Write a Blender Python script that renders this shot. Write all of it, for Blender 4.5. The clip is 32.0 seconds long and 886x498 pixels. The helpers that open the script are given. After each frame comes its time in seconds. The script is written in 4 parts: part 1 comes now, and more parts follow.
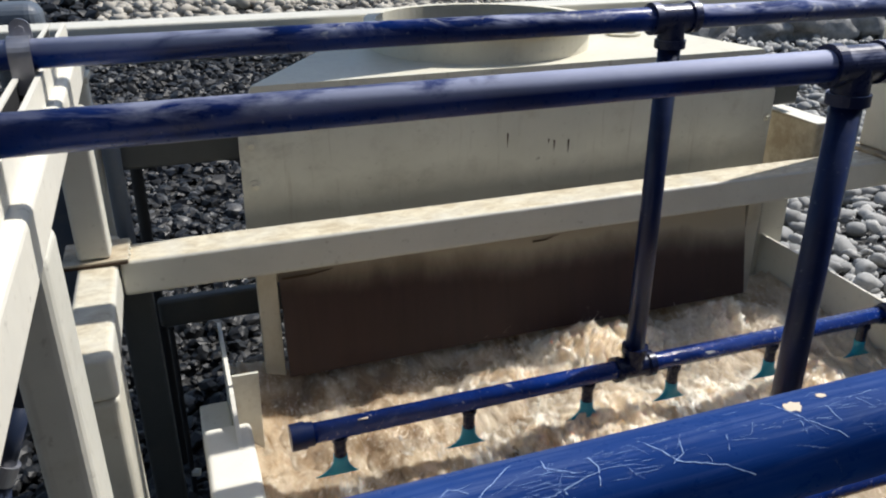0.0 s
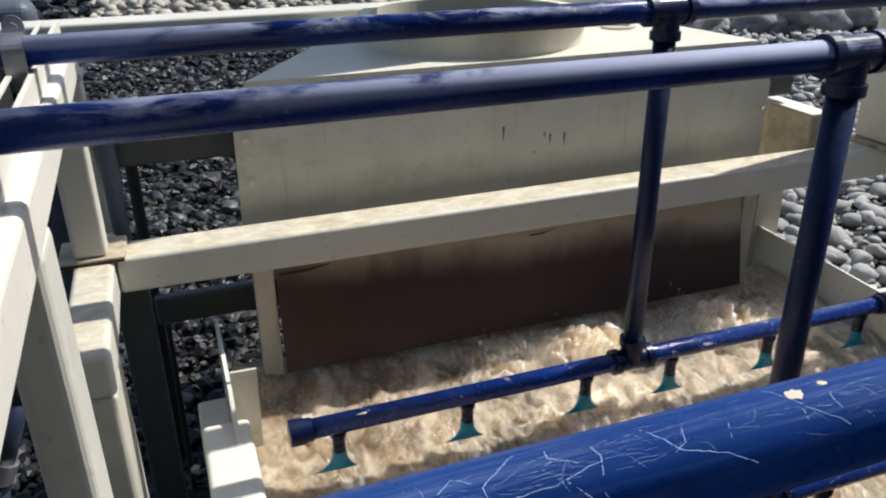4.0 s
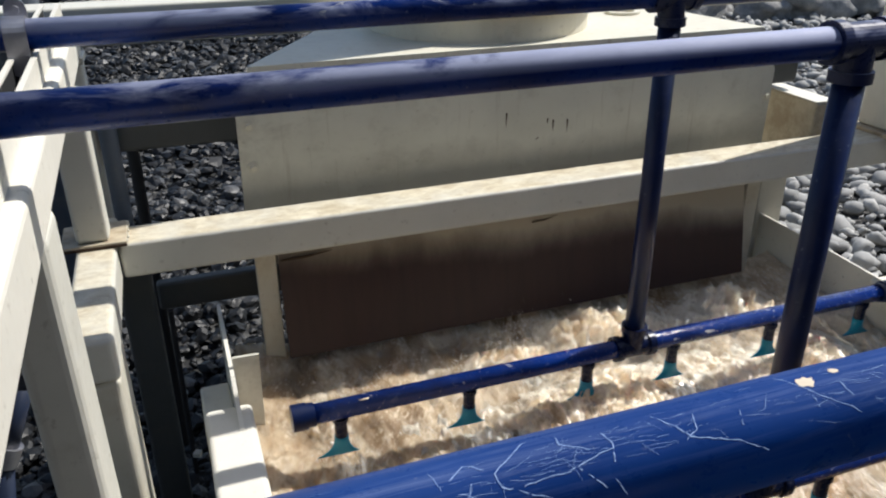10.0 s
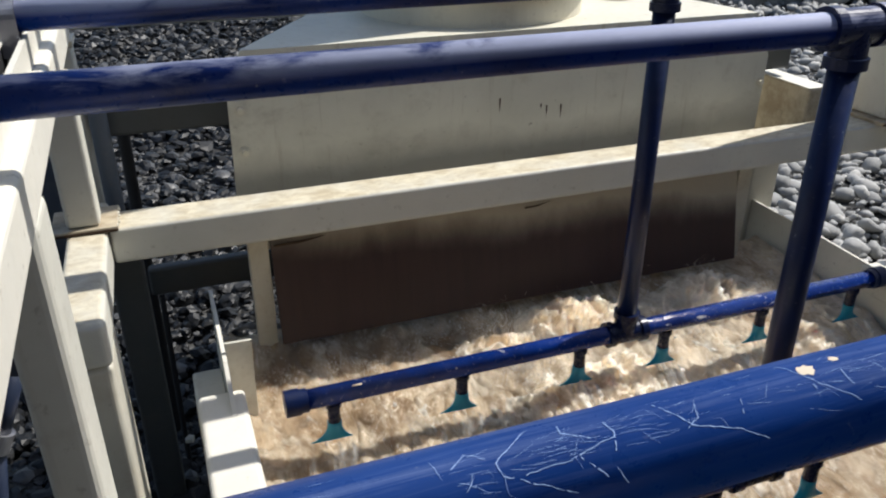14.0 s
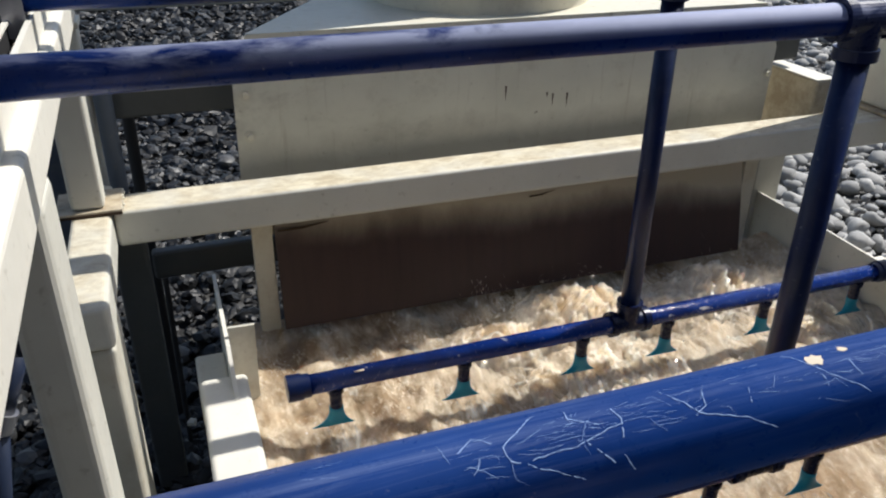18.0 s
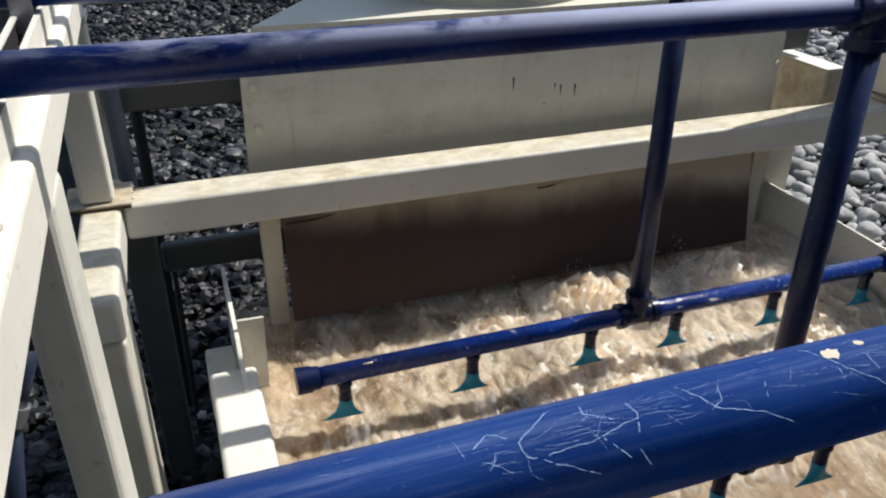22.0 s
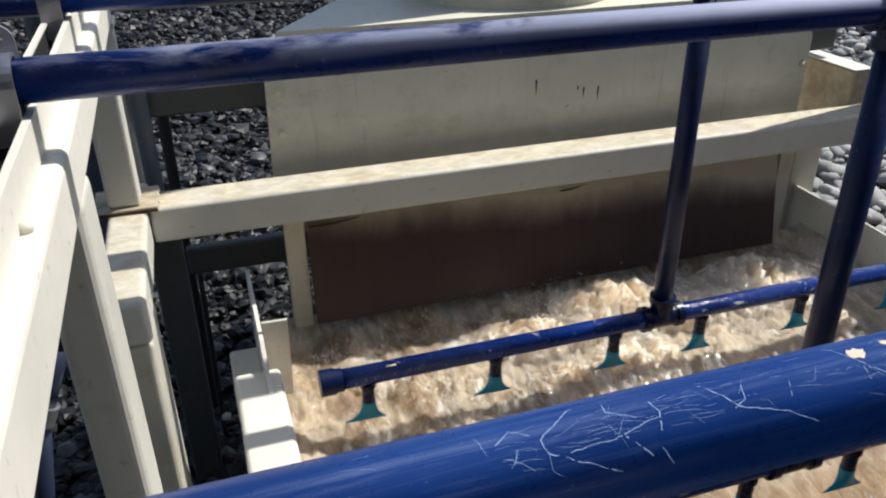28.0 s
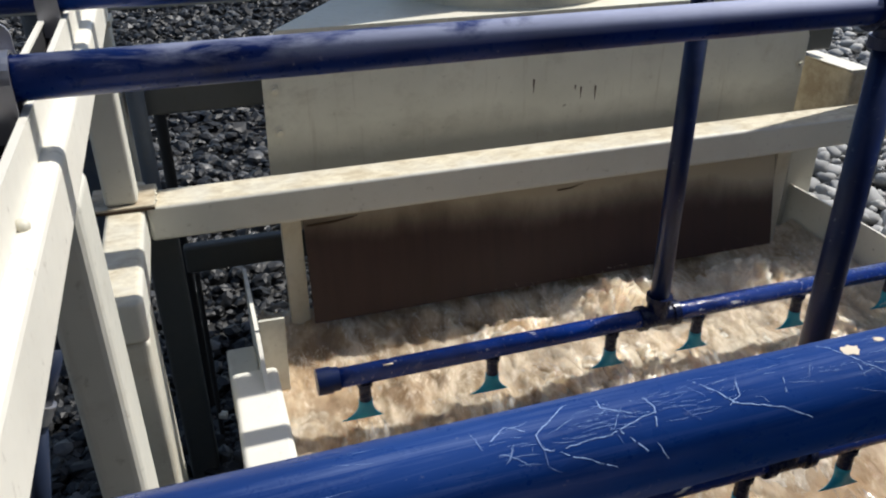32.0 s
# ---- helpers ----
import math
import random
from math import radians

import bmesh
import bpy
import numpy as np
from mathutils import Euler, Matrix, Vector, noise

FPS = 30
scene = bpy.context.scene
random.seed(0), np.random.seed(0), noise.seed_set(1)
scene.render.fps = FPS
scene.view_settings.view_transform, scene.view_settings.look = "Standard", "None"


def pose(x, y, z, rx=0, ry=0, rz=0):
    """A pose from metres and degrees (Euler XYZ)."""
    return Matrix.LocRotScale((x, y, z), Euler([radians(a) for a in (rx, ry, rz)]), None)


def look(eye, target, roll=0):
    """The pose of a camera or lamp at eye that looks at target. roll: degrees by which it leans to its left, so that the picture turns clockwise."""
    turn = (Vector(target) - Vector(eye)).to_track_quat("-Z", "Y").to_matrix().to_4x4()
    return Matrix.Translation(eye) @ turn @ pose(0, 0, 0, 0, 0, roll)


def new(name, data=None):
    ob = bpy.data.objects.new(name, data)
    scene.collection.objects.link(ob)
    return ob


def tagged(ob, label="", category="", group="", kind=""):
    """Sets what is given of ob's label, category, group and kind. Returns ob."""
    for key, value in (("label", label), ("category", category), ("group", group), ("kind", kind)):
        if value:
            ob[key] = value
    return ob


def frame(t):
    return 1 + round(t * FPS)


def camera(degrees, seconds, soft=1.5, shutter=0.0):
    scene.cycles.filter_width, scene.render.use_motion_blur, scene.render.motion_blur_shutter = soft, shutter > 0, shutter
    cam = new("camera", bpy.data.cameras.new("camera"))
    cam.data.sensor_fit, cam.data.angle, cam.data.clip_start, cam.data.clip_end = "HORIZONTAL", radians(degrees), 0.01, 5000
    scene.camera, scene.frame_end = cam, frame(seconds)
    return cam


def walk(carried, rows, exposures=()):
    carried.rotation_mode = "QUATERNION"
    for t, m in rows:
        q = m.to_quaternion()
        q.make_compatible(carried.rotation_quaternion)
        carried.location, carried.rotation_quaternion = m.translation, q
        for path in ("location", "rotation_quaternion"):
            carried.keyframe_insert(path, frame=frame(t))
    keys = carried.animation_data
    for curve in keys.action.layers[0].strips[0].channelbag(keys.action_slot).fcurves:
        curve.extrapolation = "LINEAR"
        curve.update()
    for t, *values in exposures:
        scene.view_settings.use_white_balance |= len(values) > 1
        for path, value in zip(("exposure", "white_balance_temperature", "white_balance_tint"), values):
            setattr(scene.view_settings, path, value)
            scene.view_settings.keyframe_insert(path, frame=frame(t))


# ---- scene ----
cam = camera(59.0, 32.0, soft=2.1, shutter=0.8)
PATH = [
    (0, (-1.093, -1.523, 2.179), (-0.487, 0.198, 1.361), -0.1),
    (0.5, (-1.094, -1.523, 2.18), (-0.493, 0.203, 1.369), -0.4),
    (1, (-1.095, -1.524, 2.179), (-0.495, 0.201, 1.366), -0.6),
    (1.5, (-1.095, -1.523, 2.177), (-0.492, 0.197, 1.355), -0.5),
    (2, (-1.095, -1.522, 2.177), (-0.485, 0.192, 1.347), -0.4),
    (2.5, (-1.093, -1.52, 2.176), (-0.469, 0.187, 1.341), -0.2),
    (4.5, (-1.095, -1.522, 2.176), (-0.493, 0.196, 1.348), -0.8),
    (5, (-1.095, -1.522, 2.176), (-0.511, 0.202, 1.347), -1.0),
    (5.5, (-1.096, -1.523, 2.176), (-0.52, 0.201, 1.342), -1.1),
    (6, (-1.097, -1.522, 2.175), (-0.517, 0.201, 1.342), -0.9),
    (6.5, (-1.096, -1.522, 2.175), (-0.508, 0.198, 1.34), -0.7),
    (7, (-1.095, -1.522, 2.174), (-0.499, 0.195, 1.34), -0.6),
    (7.5, (-1.096, -1.522, 2.174), (-0.497, 0.195, 1.34), -0.7),
    (8, (-1.096, -1.522, 2.174), (-0.497, 0.193, 1.337), -0.7),
    (8.5, (-1.097, -1.521, 2.174), (-0.497, 0.19, 1.331), -0.6),
    (9, (-1.097, -1.52, 2.174), (-0.491, 0.187, 1.326), -0.4),
    (9.5, (-1.099, -1.52, 2.175), (-0.49, 0.182, 1.319), -0.3),
    (10, (-1.1, -1.518, 2.175), (-0.493, 0.182, 1.314), -0.3),
    (10.5, (-1.1, -1.517, 2.175), (-0.491, 0.179, 1.308), -0.3),
    (11, (-1.101, -1.517, 2.174), (-0.484, 0.175, 1.305), -0.1),
    (11.5, (-1.102, -1.516, 2.175), (-0.481, 0.173, 1.302), 0.1),
    (12, (-1.103, -1.515, 2.174), (-0.48, 0.171, 1.298), 0.2),
    (12.5, (-1.103, -1.514, 2.174), (-0.482, 0.17, 1.292), 0.3),
    (13, (-1.103, -1.512, 2.174), (-0.481, 0.17, 1.288), 0.3),
    (13.5, (-1.103, -1.512, 2.174), (-0.482, 0.168, 1.283), 0.2),
    (14, (-1.103, -1.512, 2.174), (-0.481, 0.166, 1.279), 0.1),
    (14.5, (-1.103, -1.511, 2.173), (-0.48, 0.163, 1.274), 0.3),
    (16.5, (-1.103, -1.51, 2.17), (-0.486, 0.158, 1.256), 0.7),
    (17, (-1.104, -1.511, 2.171), (-0.49, 0.157, 1.255), 0.7),
    (17.5, (-1.104, -1.51, 2.17), (-0.494, 0.158, 1.251), 0.7),
    (18, (-1.106, -1.51, 2.171), (-0.495, 0.157, 1.249), 0.8),
    (18.5, (-1.106, -1.508, 2.171), (-0.494, 0.157, 1.247), 0.8),
    (19, (-1.107, -1.509, 2.172), (-0.5, 0.157, 1.246), 0.7),
    (19.5, (-1.108, -1.509, 2.173), (-0.505, 0.158, 1.247), 0.5),
    (20, (-1.109, -1.509, 2.174), (-0.51, 0.16, 1.248), 0.4),
    (20.5, (-1.109, -1.508, 2.173), (-0.515, 0.159, 1.242), 0.3),
    (21, (-1.109, -1.508, 2.172), (-0.516, 0.158, 1.238), 0.3),
    (21.5, (-1.109, -1.507, 2.172), (-0.516, 0.157, 1.234), 0.3),
    (22, (-1.109, -1.507, 2.172), (-0.518, 0.157, 1.231), 0.3),
    (22.5, (-1.11, -1.508, 2.172), (-0.525, 0.158, 1.232), 0.2),
    (23, (-1.109, -1.508, 2.171), (-0.53, 0.159, 1.23), 0.1),
    (23.5, (-1.109, -1.508, 2.17), (-0.533, 0.16, 1.229), 0.0),
    (24, (-1.109, -1.508, 2.171), (-0.536, 0.161, 1.23), -0.0),
    (24.5, (-1.108, -1.509, 2.171), (-0.538, 0.162, 1.23), -0.1),
    (25, (-1.109, -1.509, 2.171), (-0.542, 0.164, 1.231), -0.1),
    (25.5, (-1.108, -1.508, 2.17), (-0.548, 0.166, 1.231), -0.3),
    (27.5, (-1.109, -1.511, 2.171), (-0.569, 0.174, 1.239), -0.5),
    (28, (-1.11, -1.511, 2.171), (-0.573, 0.175, 1.239), -0.6),
    (28.5, (-1.11, -1.512, 2.172), (-0.573, 0.175, 1.242), -0.6),
    (29, (-1.11, -1.512, 2.172), (-0.576, 0.176, 1.242), -0.7),
    (29.5, (-1.11, -1.513, 2.172), (-0.581, 0.177, 1.242), -0.8),
    (30, (-1.11, -1.513, 2.173), (-0.581, 0.177, 1.244), -0.8),
    (30.5, (-1.111, -1.513, 2.172), (-0.577, 0.175, 1.242), -0.7),
    (31, (-1.111, -1.513, 2.172), (-0.574, 0.174, 1.241), -0.5),
    (31.5, (-1.11, -1.513, 2.171), (-0.57, 0.172, 1.239), -0.4),
    (32, (-1.11, -1.513, 2.17), (-0.567, 0.17, 1.237), -0.4),
]
walk(cam, [(t, look(eye, target, roll)) for t, eye, target, roll in PATH], exposures=[(0, 0.0), (32, 0.0)])

# ---- light ----
SUN = Vector((0.72, 0.15, 1.0)).normalized()
world = bpy.data.worlds.new("sky")
scene.world = world
world.use_nodes = True
wt = world.node_tree
sky = wt.nodes.new("ShaderNodeTexSky")
sky.sky_type = "NISHITA"
sky.sun_disc = False
sky.sun_elevation = math.asin(SUN.z)
sky.sun_rotation = math.atan2(SUN.x, SUN.y)
wt.links.new(sky.outputs[0], wt.nodes["Background"].inputs[0])
wt.nodes["Background"].inputs[1].default_value = 0.117
sun_lamp = bpy.data.lights.new("sun", "SUN")
sun_lamp.energy, sun_lamp.angle, sun_lamp.color = 5.2, radians(0.55), (1.0, 0.97, 0.925)
sun = new("sun", sun_lamp)
sun.matrix_world = look(SUN * 20, (0, 0, 0))


# ---- material helpers ----
def mat(name, colour, rough=0.5, metal=0.0, spec=0.5):
    m = bpy.data.materials.new(name)
    m.use_nodes = True
    b = m.node_tree.nodes["Principled BSDF"]
    b.inputs["Base Color"].default_value = (*colour, 1)
    b.inputs["Roughness"].default_value = rough
    b.inputs["Metallic"].default_value = metal
    b.inputs["Specular IOR Level"].default_value = spec
    return m


class Nodes:
    """Short hand for building a node material."""

    def __init__(self, m):
        self.t = m.node_tree
        self.b = self.t.nodes["Principled BSDF"]
        self.co = self.t.nodes.new("ShaderNodeTexCoord")

    def link(self, a, b):
        self.t.links.new(a, b)

    def scaled(self, s, kind="Object"):
        n = self.t.nodes.new("ShaderNodeMapping")
        n.inputs["Scale"].default_value = s if isinstance(s, tuple) else (s, s, s)
        self.link(self.co.outputs[kind], n.inputs[0])
        return n.outputs[0]

    def noise(self, scale, detail=4.0, rough=0.55, dist=0.0, stretch=(1, 1, 1), kind="Object"):
        n = self.t.nodes.new("ShaderNodeTexNoise")
        n.inputs["Scale"].default_value, n.inputs["Detail"].default_value = scale, detail
        n.inputs["Roughness"].default_value, n.inputs["Distortion"].default_value = rough, dist
        self.link(self.scaled(stretch, kind), n.inputs["Vector"])
        return n.outputs["Fac"]

    def ramp(self, fac, a, b, ca=(0, 0, 0), cb=(1, 1, 1)):
        n = self.t.nodes.new("ShaderNodeValToRGB")
        n.color_ramp.elements[0].position, n.color_ramp.elements[1].position = a, b
        n.color_ramp.elements[0].color, n.color_ramp.elements[1].color = (*ca, 1), (*cb, 1)
        self.link(fac, n.inputs[0])
        return n.outputs[0]

    def mix(self, fac, a, b):
        n = self.t.nodes.new("ShaderNodeMix")
        n.data_type = "RGBA"
        for sock, v in ((n.inputs[0], fac), (n.inputs[6], a), (n.inputs[7], b)):
            if isinstance(v, (int, float)):
                sock.default_value = v
            elif isinstance(v, tuple):
                sock.default_value = (*v, 1)
            else:
                self.link(v, sock)
        return n.outputs[2]

    def math(self, op, a, b=0.0):
        n = self.t.nodes.new("ShaderNodeMath")
        n.operation = op
        for sock, v in ((n.inputs[0], a), (n.inputs[1], b)):
            if isinstance(v, (int, float)):
                sock.default_value = v
            else:
                self.link(v, sock)
        return n.outputs[0]

    def span(self, v, a, b, lo=0.0, hi=1.0):
        n = self.t.nodes.new("ShaderNodeMapRange")
        for k, x in enumerate((a, b, lo, hi)):
            n.inputs[k + 1].default_value = x
        self.link(v, n.inputs[0])
        return n.outputs[0]

    def split(self, kind="Object"):
        n = self.t.nodes.new("ShaderNodeSeparateXYZ")
        self.link(self.co.outputs[kind], n.inputs[0])
        return n.outputs

    def up(self):
        g = self.t.nodes.new("ShaderNodeNewGeometry")
        n = self.t.nodes.new("ShaderNodeSeparateXYZ")
        self.link(g.outputs["Normal"], n.inputs[0])
        return n.outputs[2]

    def island(self):
        return self.t.nodes.new("ShaderNodeNewGeometry").outputs["Random Per Island"]

    def each(self):
        return self.t.nodes.new("ShaderNodeObjectInfo").outputs["Random"]

    def colour(self, v):
        self.link(v, self.b.inputs["Base Color"])

    def rough(self, v):
        self.link(v, self.b.inputs["Roughness"])

    def bump(self, height, strength=0.3, dist=0.01):
        n = self.t.nodes.new("ShaderNodeBump")
        n.inputs["Strength"].default_value, n.inputs["Distance"].default_value = strength, dist
        self.link(height, n.inputs["Height"])
        self.link(n.outputs[0], self.b.inputs["Normal"])


# ---- materials ----
def cream_paint(name, base=(0.645, 0.62, 0.53), dirt=(0.29, 0.24, 0.165), amount=0.5, lo=0.52):
    m = mat(name, base, 0.45)
    n = Nodes(m)
    big = n.noise(3.0, 5, 0.6, kind="Object")
    fine = n.noise(40.0, 4, 0.65)
    tone = n.mix(n.ramp(big, 0.35, 0.7), base, tuple(c * 0.86 for c in base))
    specks = n.ramp(fine, 0.62, 0.72)
    film = n.math("MULTIPLY", n.ramp(n.noise(7.0, 6, 0.7), lo, lo + 0.2), amount)
    tone = n.mix(film, tone, dirt)
    tone = n.mix(n.math("MULTIPLY", specks, 0.35), tone, tuple(c * 0.7 for c in dirt))
    chips = n.math("MULTIPLY", n.ramp(n.noise(26.0, 5, 0.7, 0.3), 0.70, 0.73), 0.75)
    n.colour(n.mix(chips, tone, (0.13, 0.11, 0.08)))
    n.rough(n.ramp(fine, 0.3, 0.7, (0.38,) * 3, (0.62,) * 3))
    n.bump(fine, 0.08, 0.003)
    return m


def blue_paint(name, chalk=0.5, lo=0.50, stretch=(2.2, 7, 7), soft=0.16, scuff=0.0, gloss=0.2, base_rough=0.24, tone_a=(0.0015, 0.008, 0.055), tone_b=(0.002, 0.022, 0.15), lumps=0.05, drift=(), flecks_glints=0.0):
    """Blue enamel; chalk lies on upward faces and also paints their sheen, drift holds stretches of x along which it
    thickens or thins.
    """
    m = mat(name, (0.012, 0.035, 0.23), 0.28, spec=gloss)
    n = Nodes(m)
    x = n.split()[0]
    deep = n.mix(n.ramp(n.noise(4.0, 4, 0.6), 0.3, 0.7), tone_a, tone_b)
    worn = n.noise(2.6, 7, 0.62, 0.5, stretch)
    for a, b, amount in drift:
        worn = n.math("ADD", worn, n.span(x, a, b, 0.0, amount))
    worn = n.math("ADD", n.ramp(worn, lo, lo + soft), n.math("MULTIPLY", n.math("SUBTRACT", n.noise(30.0, 5, 0.7, 0.3, (0.35, 1, 1)), 0.5), 0.5))
    top = n.span(n.up(), 0.0, 0.62)
    film = n.math("MULTIPLY", n.math("MAXIMUM", n.math("MULTIPLY", worn, top), 0.0), chalk)
    film = n.math("MINIMUM", film, 1.0)
    fine = n.noise(60.0, 4, 0.7)
    tone = n.mix(film, deep, (0.44, 0.475, 0.64))
    tone = n.mix(n.math("MULTIPLY", n.ramp(fine, 0.66, 0.72), 0.25), tone, (0.5, 0.52, 0.55))
    # Pale paint spots; on the wet bar they also paint glints into the colour.
    if flecks_glints:
        spots = n.math("MULTIPLY", n.ramp(n.noise(19.0, 5, 0.7, 0.6, (0.7, 1, 1)), 0.60, 0.66), flecks_glints)
        tone = n.mix(n.math("MULTIPLY", spots, n.span(n.up(), -0.1, 0.3)), tone, (0.62, 0.62, 0.60))
    if scuff:
        rub = n.ramp(n.noise(4.0, 8, 0.75, 0.6, (1.0, 26, 26)), 0.46, 0.74)
        patch = n.ramp(n.noise(3.2, 4, 0.6, 0.3), 0.40, 0.62)
        rub = n.math("MULTIPLY", n.math("MULTIPLY", rub, patch), n.span(n.up(), 0.05, 0.8))
        tone = n.mix(n.math("MULTIPLY", rub, scuff), tone, (0.30, 0.40, 0.70))
        # Faint rubbed film that also puts the lit crown's sheen into the colour.
        crown_sheen = n.math("MULTIPLY", n.span(n.up(), 0.45, 1.0), n.ramp(n.noise(2.0, 3, 0.5), 0.35, 0.65, (0.0,) * 3, (0.24,) * 3))
        tone = n.mix(crown_sheen, tone, (0.20, 0.32, 0.62))
    n.colour(tone)
    n.rough(n.math("ADD", n.math("MULTIPLY", film, 0.35), n.ramp(fine, 0.3, 0.7, (base_rough,) * 3, (base_rough + 0.14,) * 3)))
    n.bump(n.noise(90.0 if lumps < 0.3 else 38.0, 4, 0.6), lumps, 0.002 if lumps < 0.3 else 0.006)
    return m


M_CREAM = cream_paint("cream_paint")
M_BEAM = cream_paint("beam_paint", (0.66, 0.645, 0.565), (0.33, 0.28, 0.20), 0.30, 0.58)
M_RAIL = cream_paint("rail_paint", (0.78, 0.75, 0.66), amount=0.12, lo=0.6)
M_BOX = cream_paint("box_paint", (0.73, 0.69, 0.56), amount=0.36, lo=0.55)


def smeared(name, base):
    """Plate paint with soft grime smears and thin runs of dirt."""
    m = cream_paint(name, base, amount=0.30, lo=0.56)
    n = Nodes(m)
    old = n.b.inputs["Base Color"].links[0].from_socket
    smear = n.math("MULTIPLY", n.ramp(n.noise(2.1, 6, 0.7, 0.4, (1.0, 1.0, 1.6)), 0.55, 0.74), 0.55)
    runs = n.math("MULTIPLY", n.ramp(n.noise(5.0, 4, 0.6, 0.0, (7.0, 7.0, 0.55)), 0.60, 0.74), 0.35)
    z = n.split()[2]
    # Ragged band, darker towards the foot of the plate.
    low_band = n.math("ADD", z, n.math("MULTIPLY", n.noise(3.2, 6, 0.65, 0.5), 0.16))
    low_band = n.math("MULTIPLY", n.ramp(n.math("SUBTRACT", low_band, 0.9), 0.40, 0.51, (1,) * 3, (0,) * 3), 0.55)
    tone = n.mix(runs, n.mix(smear, old, (0.24, 0.215, 0.16)), (0.30, 0.25, 0.17))
    n.colour(n.mix(low_band, tone, (0.15, 0.135, 0.11)))
    return m


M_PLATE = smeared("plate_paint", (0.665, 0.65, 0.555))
M_DUSTY = cream_paint("dusty_paint", (0.64, 0.61, 0.51), (0.39, 0.32, 0.21), 0.45, 0.50)


def sanded(name):
    """Cream beam paint with a crust of sand on its upward faces."""
    m = cream_paint(name, (0.665, 0.65, 0.57), (0.33, 0.28, 0.20), 0.28, 0.58)
    n = Nodes(m)
    old = n.b.inputs["Base Color"].links[0].from_socket
    grain = n.noise(24.0, 7, 0.75, 0.5, (0.6, 1, 1))
    crust = n.mix(n.ramp(grain, 0.38, 0.62), (0.74, 0.68, 0.52), (0.46, 0.38, 0.25))
    lie = n.math("MULTIPLY", n.span(n.up(), 0.55, 0.95), n.ramp(n.noise(5.0, 5, 0.65), 0.30, 0.55, (0.25,) * 3, (0.9,) * 3))
    n.colour(n.mix(lie, old, crust))
    n.bump(grain, 0.35, 0.004)
    return m


M_SANDED = sanded("sanded_paint")
M_SAND = cream_paint("sandy_plate", (0.56, 0.49, 0.36), (0.24, 0.17, 0.10), 0.7, 0.42)
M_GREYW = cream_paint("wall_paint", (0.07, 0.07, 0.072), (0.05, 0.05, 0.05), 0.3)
# Grey paint darkened so that the shade under the box is in its colour.
M_GREY_SHADED = cream_paint("shaded_grey_paint", (0.060, 0.066, 0.068), (0.09, 0.085, 0.075), 0.4)
M_BLUE = blue_paint("blue_paint", 0.95, 0.33, drift=((-1.02, -0.86, -0.13),), flecks_glints=0.8, tone_a=(0.0015, 0.010, 0.07), tone_b=(0.003, 0.030, 0.20))
M_BLUE_FADED = blue_paint("blue_paint_faded", 0.92, 0.505, drift=((-1.22, -0.95, 0.105), (-0.60, -0.46, 0.30)), tone_a=(0.0015, 0.008, 0.06), tone_b=(0.003, 0.030, 0.21))
M_BLUE_DROP = blue_paint("blue_paint_wet", 0.02, 0.5, gloss=0.36, base_rough=0.28, tone_a=(0.001, 0.006, 0.034), tone_b=(0.002, 0.013, 0.075))
M_BLUE_NEAR = blue_paint("blue_paint_scuffed", 0.0, 0.9, scuff=0.6, gloss=0.2, base_rough=0.24, tone_a=(0.001, 0.030, 0.19), tone_b=(0.0012, 0.052, 0.30))
M_BLUE_BAR = blue_paint("blue_paint_bar", 0.30, 0.58, gloss=0.4, base_rough=0.16, tone_a=(0.001, 0.010, 0.08), tone_b=(0.002, 0.028, 0.20), lumps=0.75, flecks_glints=0.9)
M_IRON_WET = blue_paint("wet_fitting_paint", 0.04, 0.55, gloss=0.3, base_rough=0.2, tone_a=(0.002, 0.005, 0.022), tone_b=(0.003, 0.009, 0.045))
M_IRON = blue_paint("fitting_paint", 0.75, 0.46, gloss=0.4, tone_a=(0.004, 0.008, 0.03), tone_b=(0.006, 0.014, 0.07))
M_IRON.node_tree.nodes["Principled BSDF"].inputs["Roughness"].default_value = 0.4
M_SCRATCH = mat("bare_scratch", (0.24, 0.36, 0.62), 0.7, spec=0.1)
M_CHIP = mat("paint_chip", (0.60, 0.52, 0.40), 0.7)
M_TEAL = mat("teal_plastic", (0.006, 0.25, 0.37), 0.3)
M_RUST = mat("rust", (0.055, 0.032, 0.016), 0.8)
M_TUBE = cream_paint("blue_grey_paint", (0.085, 0.105, 0.135), (0.2, 0.19, 0.17), 0.5)
M_HOSE = mat("hose_rubber", (0.012, 0.02, 0.045), 0.4)
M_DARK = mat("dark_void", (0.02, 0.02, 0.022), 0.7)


def galvanised():
    m = mat("galvanised_steel", (0.42, 0.42, 0.45), 0.32, 0.9)
    n = Nodes(m)
    v = n.noise(30, 4, 0.6)
    n.colour(n.mix(v, (0.30, 0.30, 0.34), (0.55, 0.55, 0.58)))
    n.rough(n.ramp(v, 0.3, 0.7, (0.28,) * 3, (0.5,) * 3))
    return m


M_GALV = galvanised()


